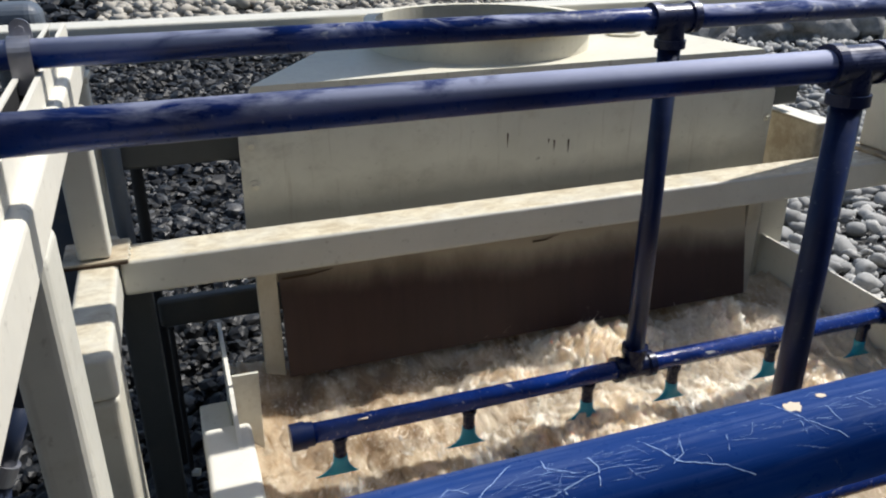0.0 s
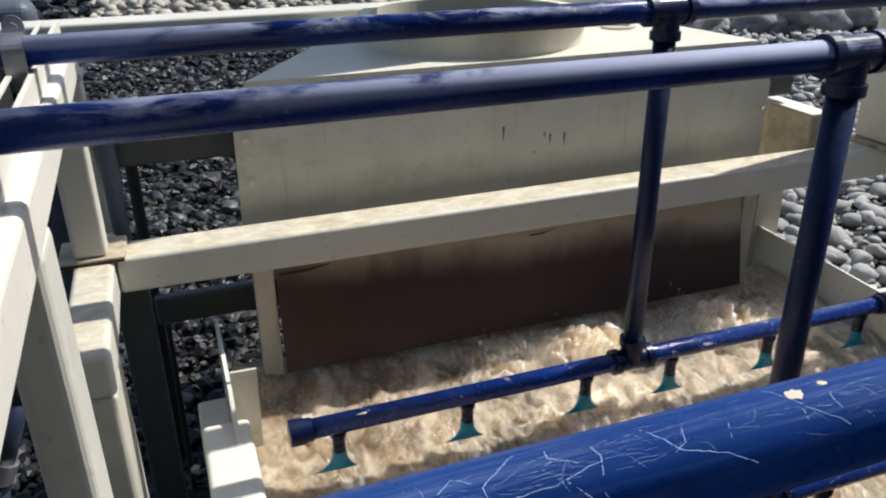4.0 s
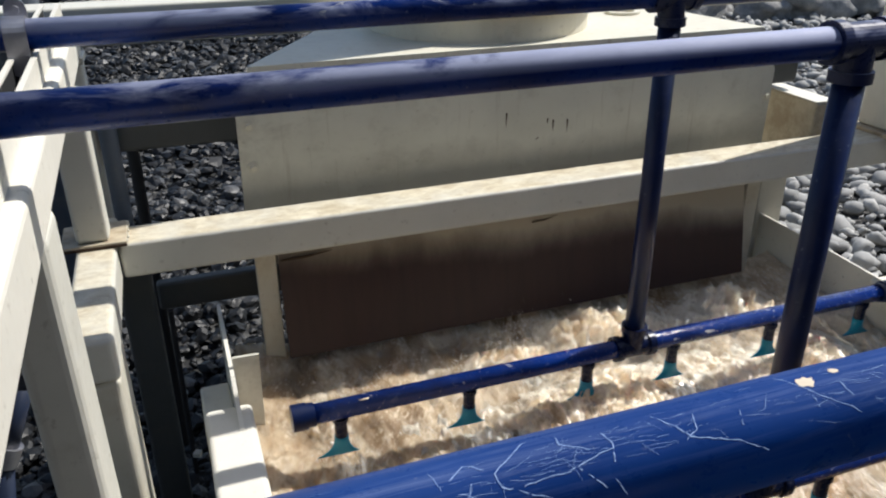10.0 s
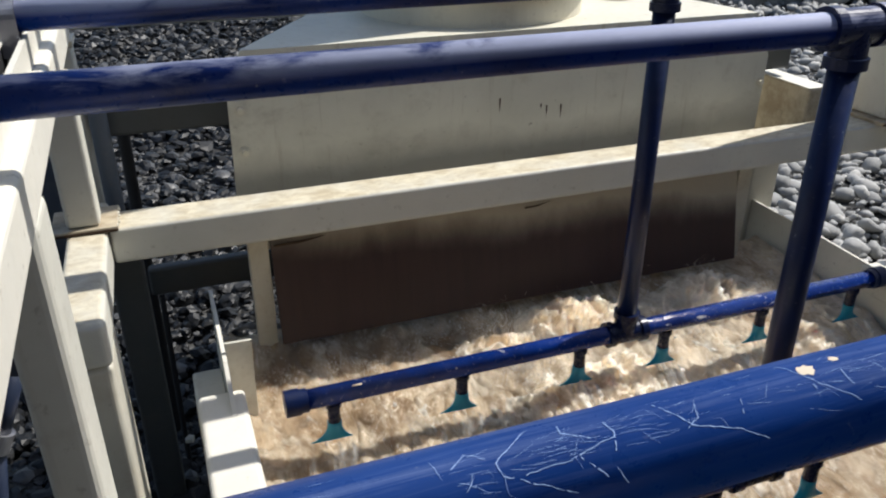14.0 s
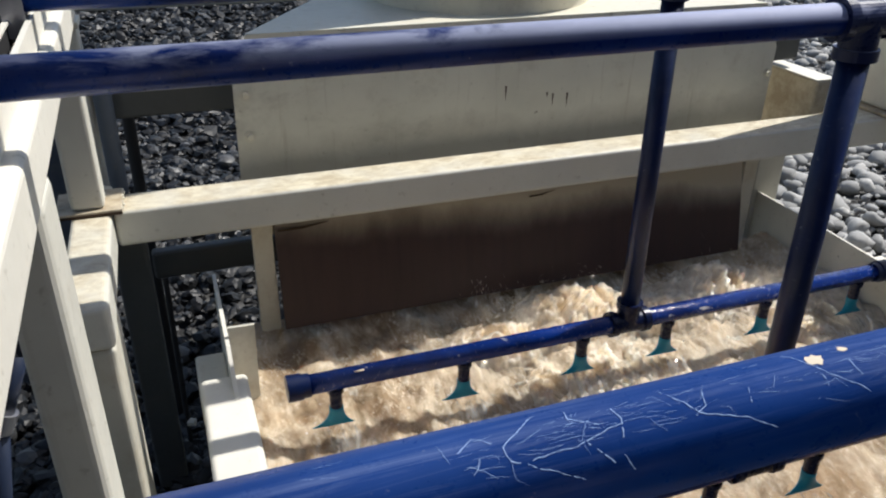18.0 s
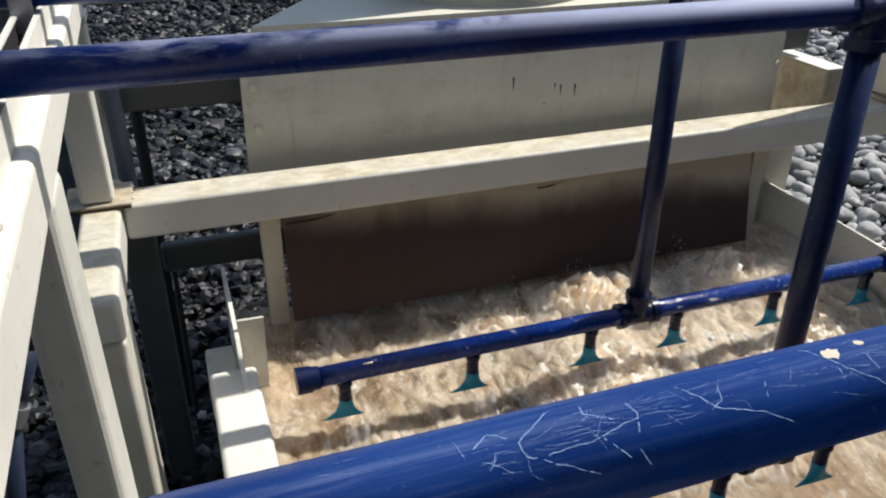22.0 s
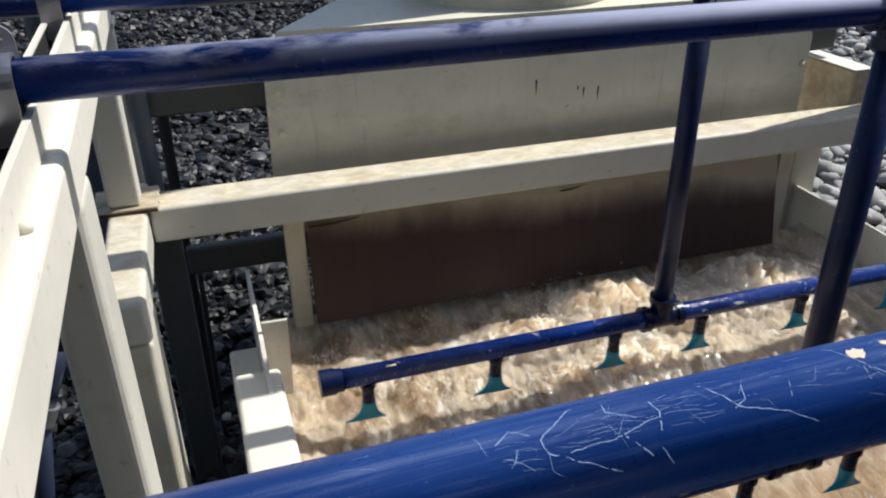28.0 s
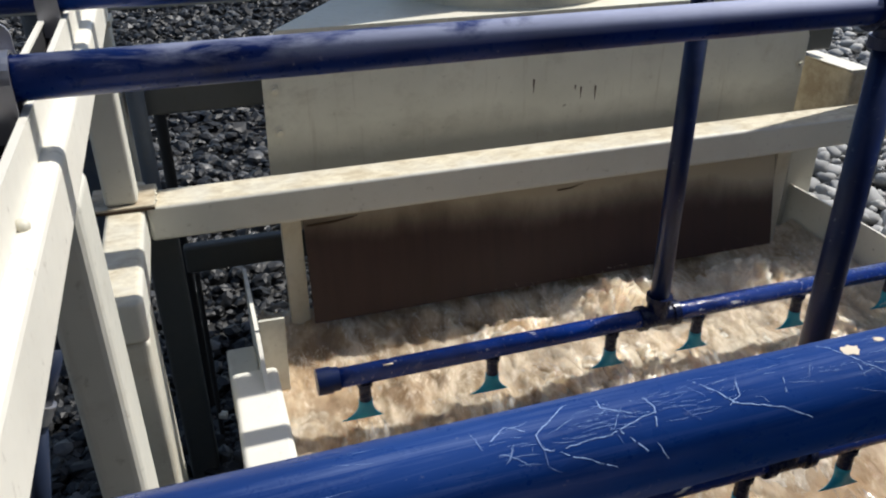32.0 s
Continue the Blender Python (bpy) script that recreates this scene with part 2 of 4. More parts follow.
def rubber():
    m = mat("brown_rubber", (0.05, 0.03, 0.025), 0.55)
    n = Nodes(m)
    x, y, z = n.split()
    edge = n.math("ADD", z, n.math("MULTIPLY", n.noise(1.6, 2, 0.5), 0.20))
    edge = n.math("ADD", n.math("ADD", edge, 0.02), n.math("MULTIPLY", x, 0.055))
    edge = n.math("ADD", edge, n.math("MULTIPLY", n.noise(7.0, 5, 0.65, 0.4, (1, 1, 0.5)), 0.09))
    dust = n.math("POWER", n.ramp(edge, -0.24, 0.12), 1.8)
    streak = n.noise(3.0, 5, 0.6, 0.0, (9, 9, 0.7))
    base = n.mix(streak, (0.022, 0.011, 0.010), (0.075, 0.042, 0.037))
    n.colour(n.mix(dust, base, (0.44, 0.40, 0.32)))
    n.rough(n.ramp(streak, 0.3, 0.7, (0.4,) * 3, (0.65,) * 3))
    return m


M_RUBBER = rubber()


def muddy_water(name, foam=0.55, dark=(0.25, 0.165, 0.095), mid=(0.47, 0.345, 0.215), light=(0.78, 0.665, 0.505), gloss=0.5):
    """Churned silty water; its grain is drawn out along the flow."""
    m = mat(name, mid, 0.12, spec=gloss)
    n = Nodes(m)
    x, y, z = n.split()
    wide = n.noise(2.4, 5, 0.6, 0.8)
    a = n.noise(6.0, 6, 0.58, 1.4, (1.0, 0.5, 1.0))
    b = n.noise(17.0, 7, 0.64, 1.2, (1.3, 0.5, 1.0))
    tone = n.mix(n.ramp(a, 0.36, 0.60), dark, mid)
    mixed = n.math("ADD", n.math("MULTIPLY", a, 0.36), n.math("ADD", n.math("MULTIPLY", b, 0.26), n.math("MULTIPLY", wide, 0.38)))
    mixed = n.math("ADD", mixed, n.math("MULTIPLY", n.math("SUBTRACT", x, 0.15), 0.07))
    mixed = n.math("SUBTRACT", mixed, n.span(y, 0.45, 0.75, 0.0, 0.025))
    mixed = n.math("SUBTRACT", mixed, n.span(y, 0.04, -0.26, 0.0, 0.12))
    shown = n.mix(n.ramp(mixed, foam - 0.11, foam + 0.10), tone, light)
    thin = n.math("MULTIPLY", n.span(y, -0.06, -0.28), n.ramp(n.noise(3.4, 5, 0.6, 0.5), 0.34, 0.56, (0.1,) * 3, (1.0,) * 3))
    froth = n.math("MULTIPLY", n.ramp(n.noise(62.0, 6, 0.7, 0.8, (1.1, 0.7, 1)), 0.53, 0.62), n.ramp(n.noise(9.0, 4, 0.6, 0.5), 0.42, 0.62))
    shown = n.mix(n.math("MULTIPLY", froth, 0.8), shown, tuple(min(0.93, c * 1.16) for c in light))
    pits = n.math("MULTIPLY", n.ramp(n.noise(34.0, 6, 0.7, 1.0, (1.2, 0.6, 1)), 0.58, 0.68), 0.55)
    shown = n.mix(pits, shown, dark)
    n.colour(n.mix(thin, shown, n.mix(b, (0.17, 0.10, 0.05), (0.46, 0.32, 0.18))))
    n.rough(n.ramp(b, 0.35, 0.7, (0.10,) * 3, (0.34,) * 3))
    n.b.subsurface_method = "BURLEY"
    n.b.inputs["Subsurface Weight"].default_value = 0.55
    n.b.inputs["Subsurface Radius"].default_value = (0.09, 0.065, 0.045)
    n.b.inputs["Subsurface Scale"].default_value = 1.0
    n.bump(n.math("ADD", b, n.math("MULTIPLY", n.noise(52.0, 6, 0.7, 0.8, (1.2, 0.6, 1)), 0.9)), 0.8, 0.012)
    return m


M_WATER = muddy_water("muddy_water", 0.515)
M_FOAM = muddy_water("foamy_water", 0.49)
M_CREST = muddy_water("torn_crest_water", 0.455, (0.33, 0.24, 0.15), (0.58, 0.46, 0.33), (0.86, 0.79, 0.67), 0.8)


def deck_mat():
    m = mat("tan_deck", (0.42, 0.22, 0.09), 0.25, spec=0.7)
    n = Nodes(m)
    n.colour(n.mix(n.ramp(n.noise(9, 5, 0.65), 0.35, 0.65), (0.34, 0.16, 0.06), (0.58, 0.36, 0.18)))
    n.bump(n.noise(50, 4, 0.6), 0.3, 0.004)
    return m


def spray_mat():
    """Fine thrown drops."""
    m = mat("thrown_water", (0.74, 0.67, 0.57), 0.12, spec=0.7)
    n = Nodes(m)
    n.colour(n.mix(n.island(), (0.56, 0.47, 0.37), (0.92, 0.88, 0.80)))
    n.b.inputs["Subsurface Weight"].default_value = 0.3
    n.b.inputs["Subsurface Radius"].default_value = (0.02, 0.018, 0.014)
    return m


M_DECK = deck_mat()
M_SPRAY = spray_mat()


def jet_mat():
    m = mat("spray_fan", (0.85, 0.82, 0.76), 0.08, spec=0.8)
    n = Nodes(m)
    n.link(n.ramp(n.noise(4, 6, 0.7, 0.5, (8, 1.2, 1.2)), 0.48, 0.75, (0.0,) * 3, (0.6,) * 3), n.b.inputs["Alpha"])
    return m


M_JET = jet_mat()
M_DROP = mat("water_drop", (0.85, 0.82, 0.78), 0.05)


def stone_mat(name, a, b, c):
    m = mat(name, a, 0.75)
    n = Nodes(m)
    pick = n.island()
    tone = n.mix(n.ramp(pick, 0.0, 0.55), a, b)
    tone = n.mix(n.ramp(pick, 0.72, 0.98), tone, c)
    grain = n.noise(45, 4, 0.6)
    n.colour(n.mix(n.math("MULTIPLY", grain, 0.45), tone, tuple(x * 0.45 for x in a)))
    n.bump(grain, 0.2, 0.004)
    return m


M_STONE = stone_mat("grey_pebbles", (0.26, 0.26, 0.25), (0.42, 0.415, 0.40), (0.60, 0.58, 0.54))
# Wet stones, coloured darker still to stand for the shade round the machine.
M_STONE_WET_SHADED = stone_mat("shaded_wet_pebbles", (0.006, 0.0064, 0.0072), (0.015, 0.016, 0.0175), (0.12, 0.12, 0.12))
M_STONE_WET_SHADED.node_tree.nodes["Principled BSDF"].inputs["Roughness"].default_value = 0.45
M_STONE_WET_SHADED.node_tree.nodes["Principled BSDF"].inputs["Specular IOR Level"].default_value = 0.3
M_STONE_PALE = stone_mat("pale_pebbles", (0.34, 0.31, 0.26), (0.48, 0.44, 0.37), (0.6, 0.56, 0.48))


def boulder_mat():
    m = mat("boulder_rock", (0.25, 0.245, 0.235), 0.85)
    n = Nodes(m)
    n.colour(n.mix(n.ramp(n.noise(4, 7, 0.65), 0.35, 0.65), (0.15, 0.15, 0.15), (0.36, 0.35, 0.33)))
    n.bump(n.noise(12, 6, 0.65), 0.6, 0.05)
    return m


M_BOULDER = boulder_mat()


def ground_mat():
    m = mat("gravel_ground", (0.10, 0.10, 0.10), 0.9)
    n = Nodes(m)
    v = n.t.nodes.new("ShaderNodeTexVoronoi")
    v.inputs["Scale"].default_value = 9.0
    n.link(n.co.outputs["Object"], v.inputs["Vector"])
    d = n.ramp(v.outputs["Distance"], 0.25, 0.75, (1, 1, 1), (0, 0, 0))
    n.colour(n.mix(d, (0.02, 0.02, 0.021), n.mix(n.noise(6, 3), (0.06, 0.06, 0.062), (0.13, 0.13, 0.125))))
    n.bump(d, 1.0, 0.06)
    return m


M_GROUND = ground_mat()


# ---- mesh helpers ----
def part(name, bm, material, parent=None, label="", smooth=False):
    me = bpy.data.meshes.new(name)
    bm.to_mesh(me)
    bm.free()
    me.materials.append(material)
    if smooth:
        for p in me.polygons:
            p.use_smooth = True
    ob = new(name, me)
    if parent is not None:
        ob.parent = parent
    if label:
        ob["label"] = label
    return ob


def empty(name, label, category, group="", kind="", at=(0, 0, 0)):
    ob = new(name)
    ob.empty_display_size = 0.1
    ob.location = at
    return tagged(ob, label, category, group, kind)


def box(x0, x1, y0, y1, z0, z1, bevel=0.0, seg=2):
    bm = bmesh.new()
    bmesh.ops.create_cube(bm, size=1)
    for v in bm.verts:
        v.co = Vector(((x0 + x1) / 2 + v.co.x * (x1 - x0), (y0 + y1) / 2 + v.co.y * (y1 - y0), (z0 + z1) / 2 + v.co.z * (z1 - z0)))
    if bevel:
        bmesh.ops.bevel(bm, geom=list(bm.edges), offset=bevel, segments=seg, affect="EDGES", profile=0.5)
    return bm


def tube(points_a, points_b, r, sides=32, rings=1, cap=True):
    """A round bar from one place to another."""
    a, b = Vector(points_a), Vector(points_b)
    bm = bmesh.new()
    bmesh.ops.create_cone(bm, cap_ends=cap, segments=sides, radius1=r, radius2=r, depth=(b - a).length)
    turn = (b - a).to_track_quat("Z", "Y").to_matrix().to_4x4()
    bmesh.ops.transform(bm, matrix=Matrix.Translation((a + b) / 2) @ turn, verts=bm.verts)
    return bm


def add(bm, other):
    me = bpy.data.meshes.new("join")
    other.to_mesh(me)
    other.free()
    bm.from_mesh(me)
    bpy.data.meshes.remove(me)
    return bm


def lathe(profile, sides=32):
    """A solid turned round z from pairs of radius and height."""
    bm = bmesh.new()
    rings = []
    for r, z in profile:
        rings.append([bm.verts.new((r * math.cos(2 * math.pi * k / sides), r * math.sin(2 * math.pi * k / sides), z)) for k in range(sides)])
    for lo, hi in zip(rings, rings[1:]):
        for k in range(sides):
            bm.faces.new((lo[k], lo[(k + 1) % sides], hi[(k + 1) % sides], hi[k]))
    bm.faces.new(list(reversed(rings[0])))
    bm.faces.new(rings[-1])
    return bm


def prism(outline, axis, lo, hi, bevel=0.0):
    """A flat outline of pairs, pushed along an axis."""
    bm = bmesh.new()

    def place(u, v, w):
        return {"x": (w, u, v), "y": (u, w, v), "z": (u, v, w)}[axis]

    a = [bm.verts.new(place(u, v, lo)) for u, v in outline]
    b = [bm.verts.new(place(u, v, hi)) for u, v in outline]
    n = len(outline)
    bm.faces.new(a)
    bm.faces.new(list(reversed(b)))
    for k in range(n):
        bm.faces.new((a[k], b[k], b[(k + 1) % n], a[(k + 1) % n]))
    bmesh.ops.recalc_face_normals(bm, faces=bm.faces)
    if bevel:
        bmesh.ops.bevel(bm, geom=list(bm.edges), offset=bevel, segments=2, affect="EDGES", profile=0.5)
    return bm


def bolt(name, at, axis, r, h, parent, material=None):
    bm = bmesh.new()
    bmesh.ops.create_cone(bm, cap_ends=True, segments=6, radius1=r, radius2=r * 0.92, depth=h)
    turn = Vector(axis).to_track_quat("Z", "Y").to_matrix().to_4x4()
    bmesh.ops.transform(bm, matrix=Matrix.Translation(at) @ turn, verts=bm.verts)
    return part(name, bm, material or M_GALV, parent)


# ---- ground ----
def ground():
    bm = bmesh.new()
    xs = [-400, -60, -20] + [-12 + 1.0 * k for k in range(31)] + [30, 80, 400]
    ys = [-400, -60, -15] + [-8 + 1.0 * k for k in range(36)] + [45, 100, 400]

    def height(x, y):
        h = 0.05 * noise.noise((x * 0.5, y * 0.5, 0))
        far = max(0.0, min(1.0, (y - 6) / 12))
        return h + 0.25 * far * (1 + noise.noise((x * 0.2, y * 0.2, 3)))

    grid = [[bm.verts.new((x, y, height(x, y) - 0.03)) for y in ys] for x in xs]
    for i in range(len(xs) - 1):
        for j in range(len(ys) - 1):
            bm.faces.new((grid[i][j], grid[i + 1][j], grid[i + 1][j + 1], grid[i][j + 1]))
    ob = part("ground", bm, M_GROUND, smooth=True)
    tagged(ob, "loose grey gravel ground covered with river pebbles", "ground", kind="structure")
    return height


ground_height = ground()


def pebble_shape(seed, rough=0.24, fine=1):
    bm = bmesh.new()
    bmesh.ops.create_icosphere(bm, subdivisions=fine, radius=1)
    for v in bm.verts:
        d = v.co.normalized()
        v.co = d * (1 + rough * 2 * noise.noise(d * 1.1 + Vector((seed * 7.3, 0, 0))) + 0.12 * noise.noise(d * 3 + Vector((0, seed * 3.1, 0))))
    pts = np.array([v.co[:] for v in bm.verts])
    tri = np.array([[v.index for v in f.verts] for f in bm.faces])
    bm.free()
    return pts, tri


SHAPES = [pebble_shape(s, 0.36) for s in range(9)]
FINE_SHAPES = [pebble_shape(s, 0.30, 2) for s in range(9)]


def pebbles(name, label, spots, material, fine_to=0.0, rounded=True):
    """Many loose stones in one object; spots hold x, y, z and radius."""
    rng = np.random.default_rng(5)
    vs, fs, base = [], [], 0
    for x, y, z, r in spots:
        pts, tri = (FINE_SHAPES if math.hypot(x, y) < fine_to else SHAPES)[rng.integers(len(SHAPES))]
        turn = np.array(Euler(rng.uniform(0, 6.28, 3)).to_matrix())
        flat = np.array(Euler((rng.normal(0, 0.25), rng.normal(0, 0.25), rng.uniform(0, 6.28))).to_matrix())
        p = (pts @ turn) * np.array([1.0, rng.uniform(0.65, 0.95), rng.uniform(0.45, 0.7)]) * r
        vs.append(p @ flat.T + (x, y, z))
        fs.append(tri + base)
        base += len(pts)
    v, f = np.concatenate(vs), np.concatenate(fs)
    me = bpy.data.meshes.new(name)
    me.from_pydata(v.tolist(), [], f.tolist())
    me.materials.append(material)
    me.polygons.foreach_set("use_smooth", [rounded] * len(me.polygons))
    return tagged(new(name, me), label, "pebbles", kind="stuff")


def scatter():
    rng = np.random.default_rng(11)
    near, right, far = [], [], []
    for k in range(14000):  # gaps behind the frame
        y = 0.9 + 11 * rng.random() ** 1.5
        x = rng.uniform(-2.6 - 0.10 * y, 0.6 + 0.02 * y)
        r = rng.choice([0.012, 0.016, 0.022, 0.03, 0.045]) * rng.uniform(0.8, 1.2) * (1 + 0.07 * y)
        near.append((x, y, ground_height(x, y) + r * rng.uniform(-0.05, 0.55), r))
    for k in range(12500):  # open ground beyond
        x = 1.6 + 12 * rng.random() ** 1.4
        y = rng.uniform(0.4, 2 + 1.3 * x)
        r = rng.choice([0.016, 0.022, 0.03, 0.042, 0.07]) * rng.uniform(0.8, 1.2) * (1 + 0.04 * x)
        right.append((x, y, ground_height(x, y) + r * rng.uniform(-0.05, 0.55), r))
    for k in range(9500):  # far field
        y = rng.uniform(10.5, 32)
        x = rng.uniform(-9, 26)
        r = rng.choice([0.09, 0.12, 0.15]) * rng.uniform(0.8, 1.3) * (1.0 if x < 4 else 0.62)
        (near if x < -1.15 - 0.06 * (y + 1.5) else far).append((x, y, ground_height(x, y) + r * rng.uniform(0, 0.7), r))
    pebbles("shaded_wet_pebbles", "wet river pebbles round the machine, coloured dark as if shaded", near, M_STONE_WET_SHADED, 4.5, False)
    pebbles("grey_pebbles", "grey rounded river cobbles on open ground", right, M_STONE, 6.0)
    pebbles("pale_pebbles", "pale sunlit heap of washed pebbles", far, M_STONE_PALE)


scatter()


def boulders():
    """A few large rocks on the far side."""
    r = random.Random(8)
    for k in range(11):
        x, y, s = 6.3 + 0.42 * k + r.uniform(-0.2, 0.2), 10.2 - 0.12 * k + r.uniform(-0.5, 0.5), r.uniform(0.28, 0.52)
        bm = bmesh.new()
        bmesh.ops.create_icosphere(bm, subdivisions=4, radius=1)
        off = Vector((k * 3.1, 0, 0))
        for v in bm.verts:
            d = v.co.normalized()
            q = 1 + 0.45 * noise.noise(d * 1.3 + off) + 0.13 * noise.noise(d * 3.5 + off) + 0.05 * noise.noise(d * 9 + off)
            v.co = Vector((d.x * q * s * 1.25, d.y * q * s, d.z * q * s * 0.8))
        ob = part("boulder", bm, M_BOULDER, smooth=True)
        ob.location = (x, y, ground_height(x, y) + s * 0.35)
        tagged(ob, "large weathered grey boulder lying on the gravel", "boulder", "boulders on the gravel")


boulders()

# Walls out of view, added to hold sky light off the posts.
tagged(part("unseen_wall_south", box(-9, 9, -2.95, -2.75, -0.1, 4.2), M_GREYW), "plain dark unseen wall added behind the camera to block sky light", "wall", kind="structure")
tagged(part("unseen_wall_west", box(-2.2, -2.05, -2.745, -0.35, -0.1, 4.2), M_GREYW), "plain dark unseen wall added on the west to block sky light", "wall", kind="structure")

# ---- support frame ----
frame_thing = empty("support_frame", "cream painted welded steel frame round the screen", "frame")
XL, XR = -1.30, 1.50  # inner faces of the two sides


def frame_part(name, bm, material=M_CREAM, label=""):
    return part(name, bm, material, frame_thing, label)


def hollow_beam(x0, x1, y0, y1, z0, z1):
    return box(x0, x1, y0, y1, z0, z1, 0.012, 3)


def skewed(bm, slope=-0.018, pivot=-0.14):
    """The rails are not quite square to the pipes."""
    for v in bm.verts:
        v.co.x += slope * (v.co.y - pivot)
    return bm


frame_part("rail", skewed(hollow_beam(XL - 0.078, XL, -2.4, 1.12, 1.69, 1.79)), M_RAIL, "bright cream top rail with rounded edges")
STRUT = [(XL - 0.078, 1.7925), (XL - 0.026, 1.7925), (XL - 0.026, 1.850), (XL - 0.037, 1.850), (XL - 0.037, 1.845), (XL - 0.030, 1.845), (XL - 0.030, 1.7965), (XL - 0.074, 1.7965), (XL - 0.074, 1.845), (XL - 0.067, 1.845), (XL - 0.067, 1.850), (XL - 0.078, 1.850)]
frame_part("strut_channel", skewed(prism(STRUT, "y", -2.4, 1.05)), M_RAIL, "cream open strut channel along the rail")
# Dark sheets added in the channel to paint the shade of its hollow.
frame_part("channel_shade_floor", skewed(box(XL - 0.0735, XL - 0.0305, -2.4, 1.04, 1.797, 1.799)), M_DARK)
frame_part("channel_shade_liner", skewed(box(XL - 0.0738, XL - 0.0732, -2.4, 1.04, 1.80, 1.8445)), M_DARK)
XO = 1.86  # outer rail that carries the far pipe ends
frame_part("rail", hollow_beam(XO, XO + 0.078, -2.4, 1.12, 1.69, 1.79), M_RAIL)
for y in (-1.9, -0.8, 0.25):
    frame_part("post", hollow_beam(XO + 0.002, XO + 0.076, y - 0.06, y + 0.06, 0.0, 1.69), M_CREAM)
frame_part("post", hollow_beam(XL - 0.085, XL - 0.002, -1.96, -1.84, 0.0, 1.69), M_CREAM)
frame_part("back_beam", hollow_beam(-2.9, XR + 0.6, 1.972, 2.152, 1.557, 1.713), M_BEAM)
# Added out of view to cast the shadow band on the side beam.
frame_part("unseen_head_beam", hollow_beam(-2.3, 0.12, 0.535, 0.625, 2.30, 2.40), M_BEAM)
frame_part("unseen_head_post", hollow_beam(-2.39, -2.302, 0.535, 0.625, 0.0, 2.40), M_BEAM)
frame_part("cross_beam", box(XL + 0.003, 1.80, 0.72, 0.857, 1.107, 1.22, 0.013, 4), M_SANDED, "cream cross beam dusted with sand")
frame_part("post", box(XL - 0.085, XL - 0.002, -0.315, -0.165, 0.0, 1.689, 0.02, 4), M_BEAM)
frame_part("upper_post", hollow_beam(XL - 0.102, XL - 0.012, 0.715, 0.80, 1.2365, 1.668), M_BEAM)
frame_part("cap_plate", box(XL - 0.128, XL - 0.018, 1.06, 1.19, 1.668, 1.688, 0.003), M_DUSTY)
frame_part("end_post", hollow_beam(XL - 0.078, XL - 0.024, 1.08, 1.17, 0.95, 1.667), M_BEAM)
frame_part("post_rib", box(XL - 0.100, XL - 0.079, 1.12, 1.132, 1.45, 1.667, 0.002), M_SAND)
frame_part("upper_post", hollow_beam(1.602, 1.70, 0.72, 0.895, 1.2365, 2.42), M_BEAM)
frame_part("foot_plate", box(XL - 0.145, XL + 0.033, 0.70, 0.866, 1.221, 1.236, 0.003), M_SAND, "rust-edged foot plate with sand on it")
frame_part("foot_plate", box(1.57, 1.76, 0.69, 0.92, 1.2205, 1.236, 0.003), M_SAND)
for x0, x1, y0 in ((XL - 0.143, XL + 0.031, 0.6975), (1.572, 1.758, 0.6875)):
    frame_part("rust_edge", box(x0, x1, y0, y0 + 0.002, 1.2215, 1.2295), M_RUST, "rusted front edge of the plate")
frame_part("side_beam", hollow_beam(1.66, 1.76, 0.16, 0.719, 1.10, 1.22), M_BEAM)
frame_part("leg", hollow_beam(1.665, 1.755, 0.165, 0.40, 0.0, 1.10), M_BEAM)
frame_part("side_beam", box(XL - 0.108, XL + 0.001, 0.182, 0.95, 1.10, 1.22, 0.016, 4), M_SANDED, "cream side beam dusted with sand")
frame_part("leg", box(XL - 0.100, XL - 0.003, 0.188, 0.43, 0.0, 1.10, 0.018, 4), M_DUSTY)
# Leg and ties wear the darkened grey in place of deeper shade.
frame_part("inner_leg", hollow_beam(-1.335, -1.232, 0.90, 1.0, 0.0, 1.12), M_GREY_SHADED)
frame_part("back_tie", hollow_beam(-1.30, 1.4, 1.06, 1.18, 1.385, 1.53), M_GREY_SHADED)
frame_part("low_tie", hollow_beam(-1.232, 1.4, 1.10, 1.15, 0.78, 0.885), M_GREY_SHADED)
frame_part("right_leg", hollow_beam(1.27, 1.42, 1.02, 1.14, 0.0, 1.0985), M_BEAM)
frame_part("leg_rib", box(1.222, 1.2685, 1.02, 1.032, 0.80, 1.0985, 0.003), M_BEAM)
frame_part("right_beam", hollow_beam(1.335, 1.43, 0.86, 2.4, 1.10, 1.35), M_SAND, "tan dusted side beam with a sunlit top strip")
# Brighter strip laid on the beam to paint its sunlit top.
frame_part("sunlit_beam_top", box(1.333, 1.432, 0.862, 2.38, 1.3505, 1.3535), M_RAIL, "bright cream strip painting the sunlit beam top")
frame_part("slot", box(1.3325, 1.3345, 0.985, 1.045, 1.20, 1.228), M_SAND, "dark slot below the beam")

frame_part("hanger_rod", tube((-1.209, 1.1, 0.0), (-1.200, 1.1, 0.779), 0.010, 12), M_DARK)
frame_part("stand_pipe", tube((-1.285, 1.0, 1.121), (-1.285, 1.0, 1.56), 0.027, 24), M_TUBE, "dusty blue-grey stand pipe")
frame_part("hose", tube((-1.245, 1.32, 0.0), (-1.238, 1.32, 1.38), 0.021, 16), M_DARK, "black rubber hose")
bolt("rod_nut", (-1.193, 1.092, 0.135), (1, -0.4, 0), 0.017, 0.028, frame_thing, M_RAIL)


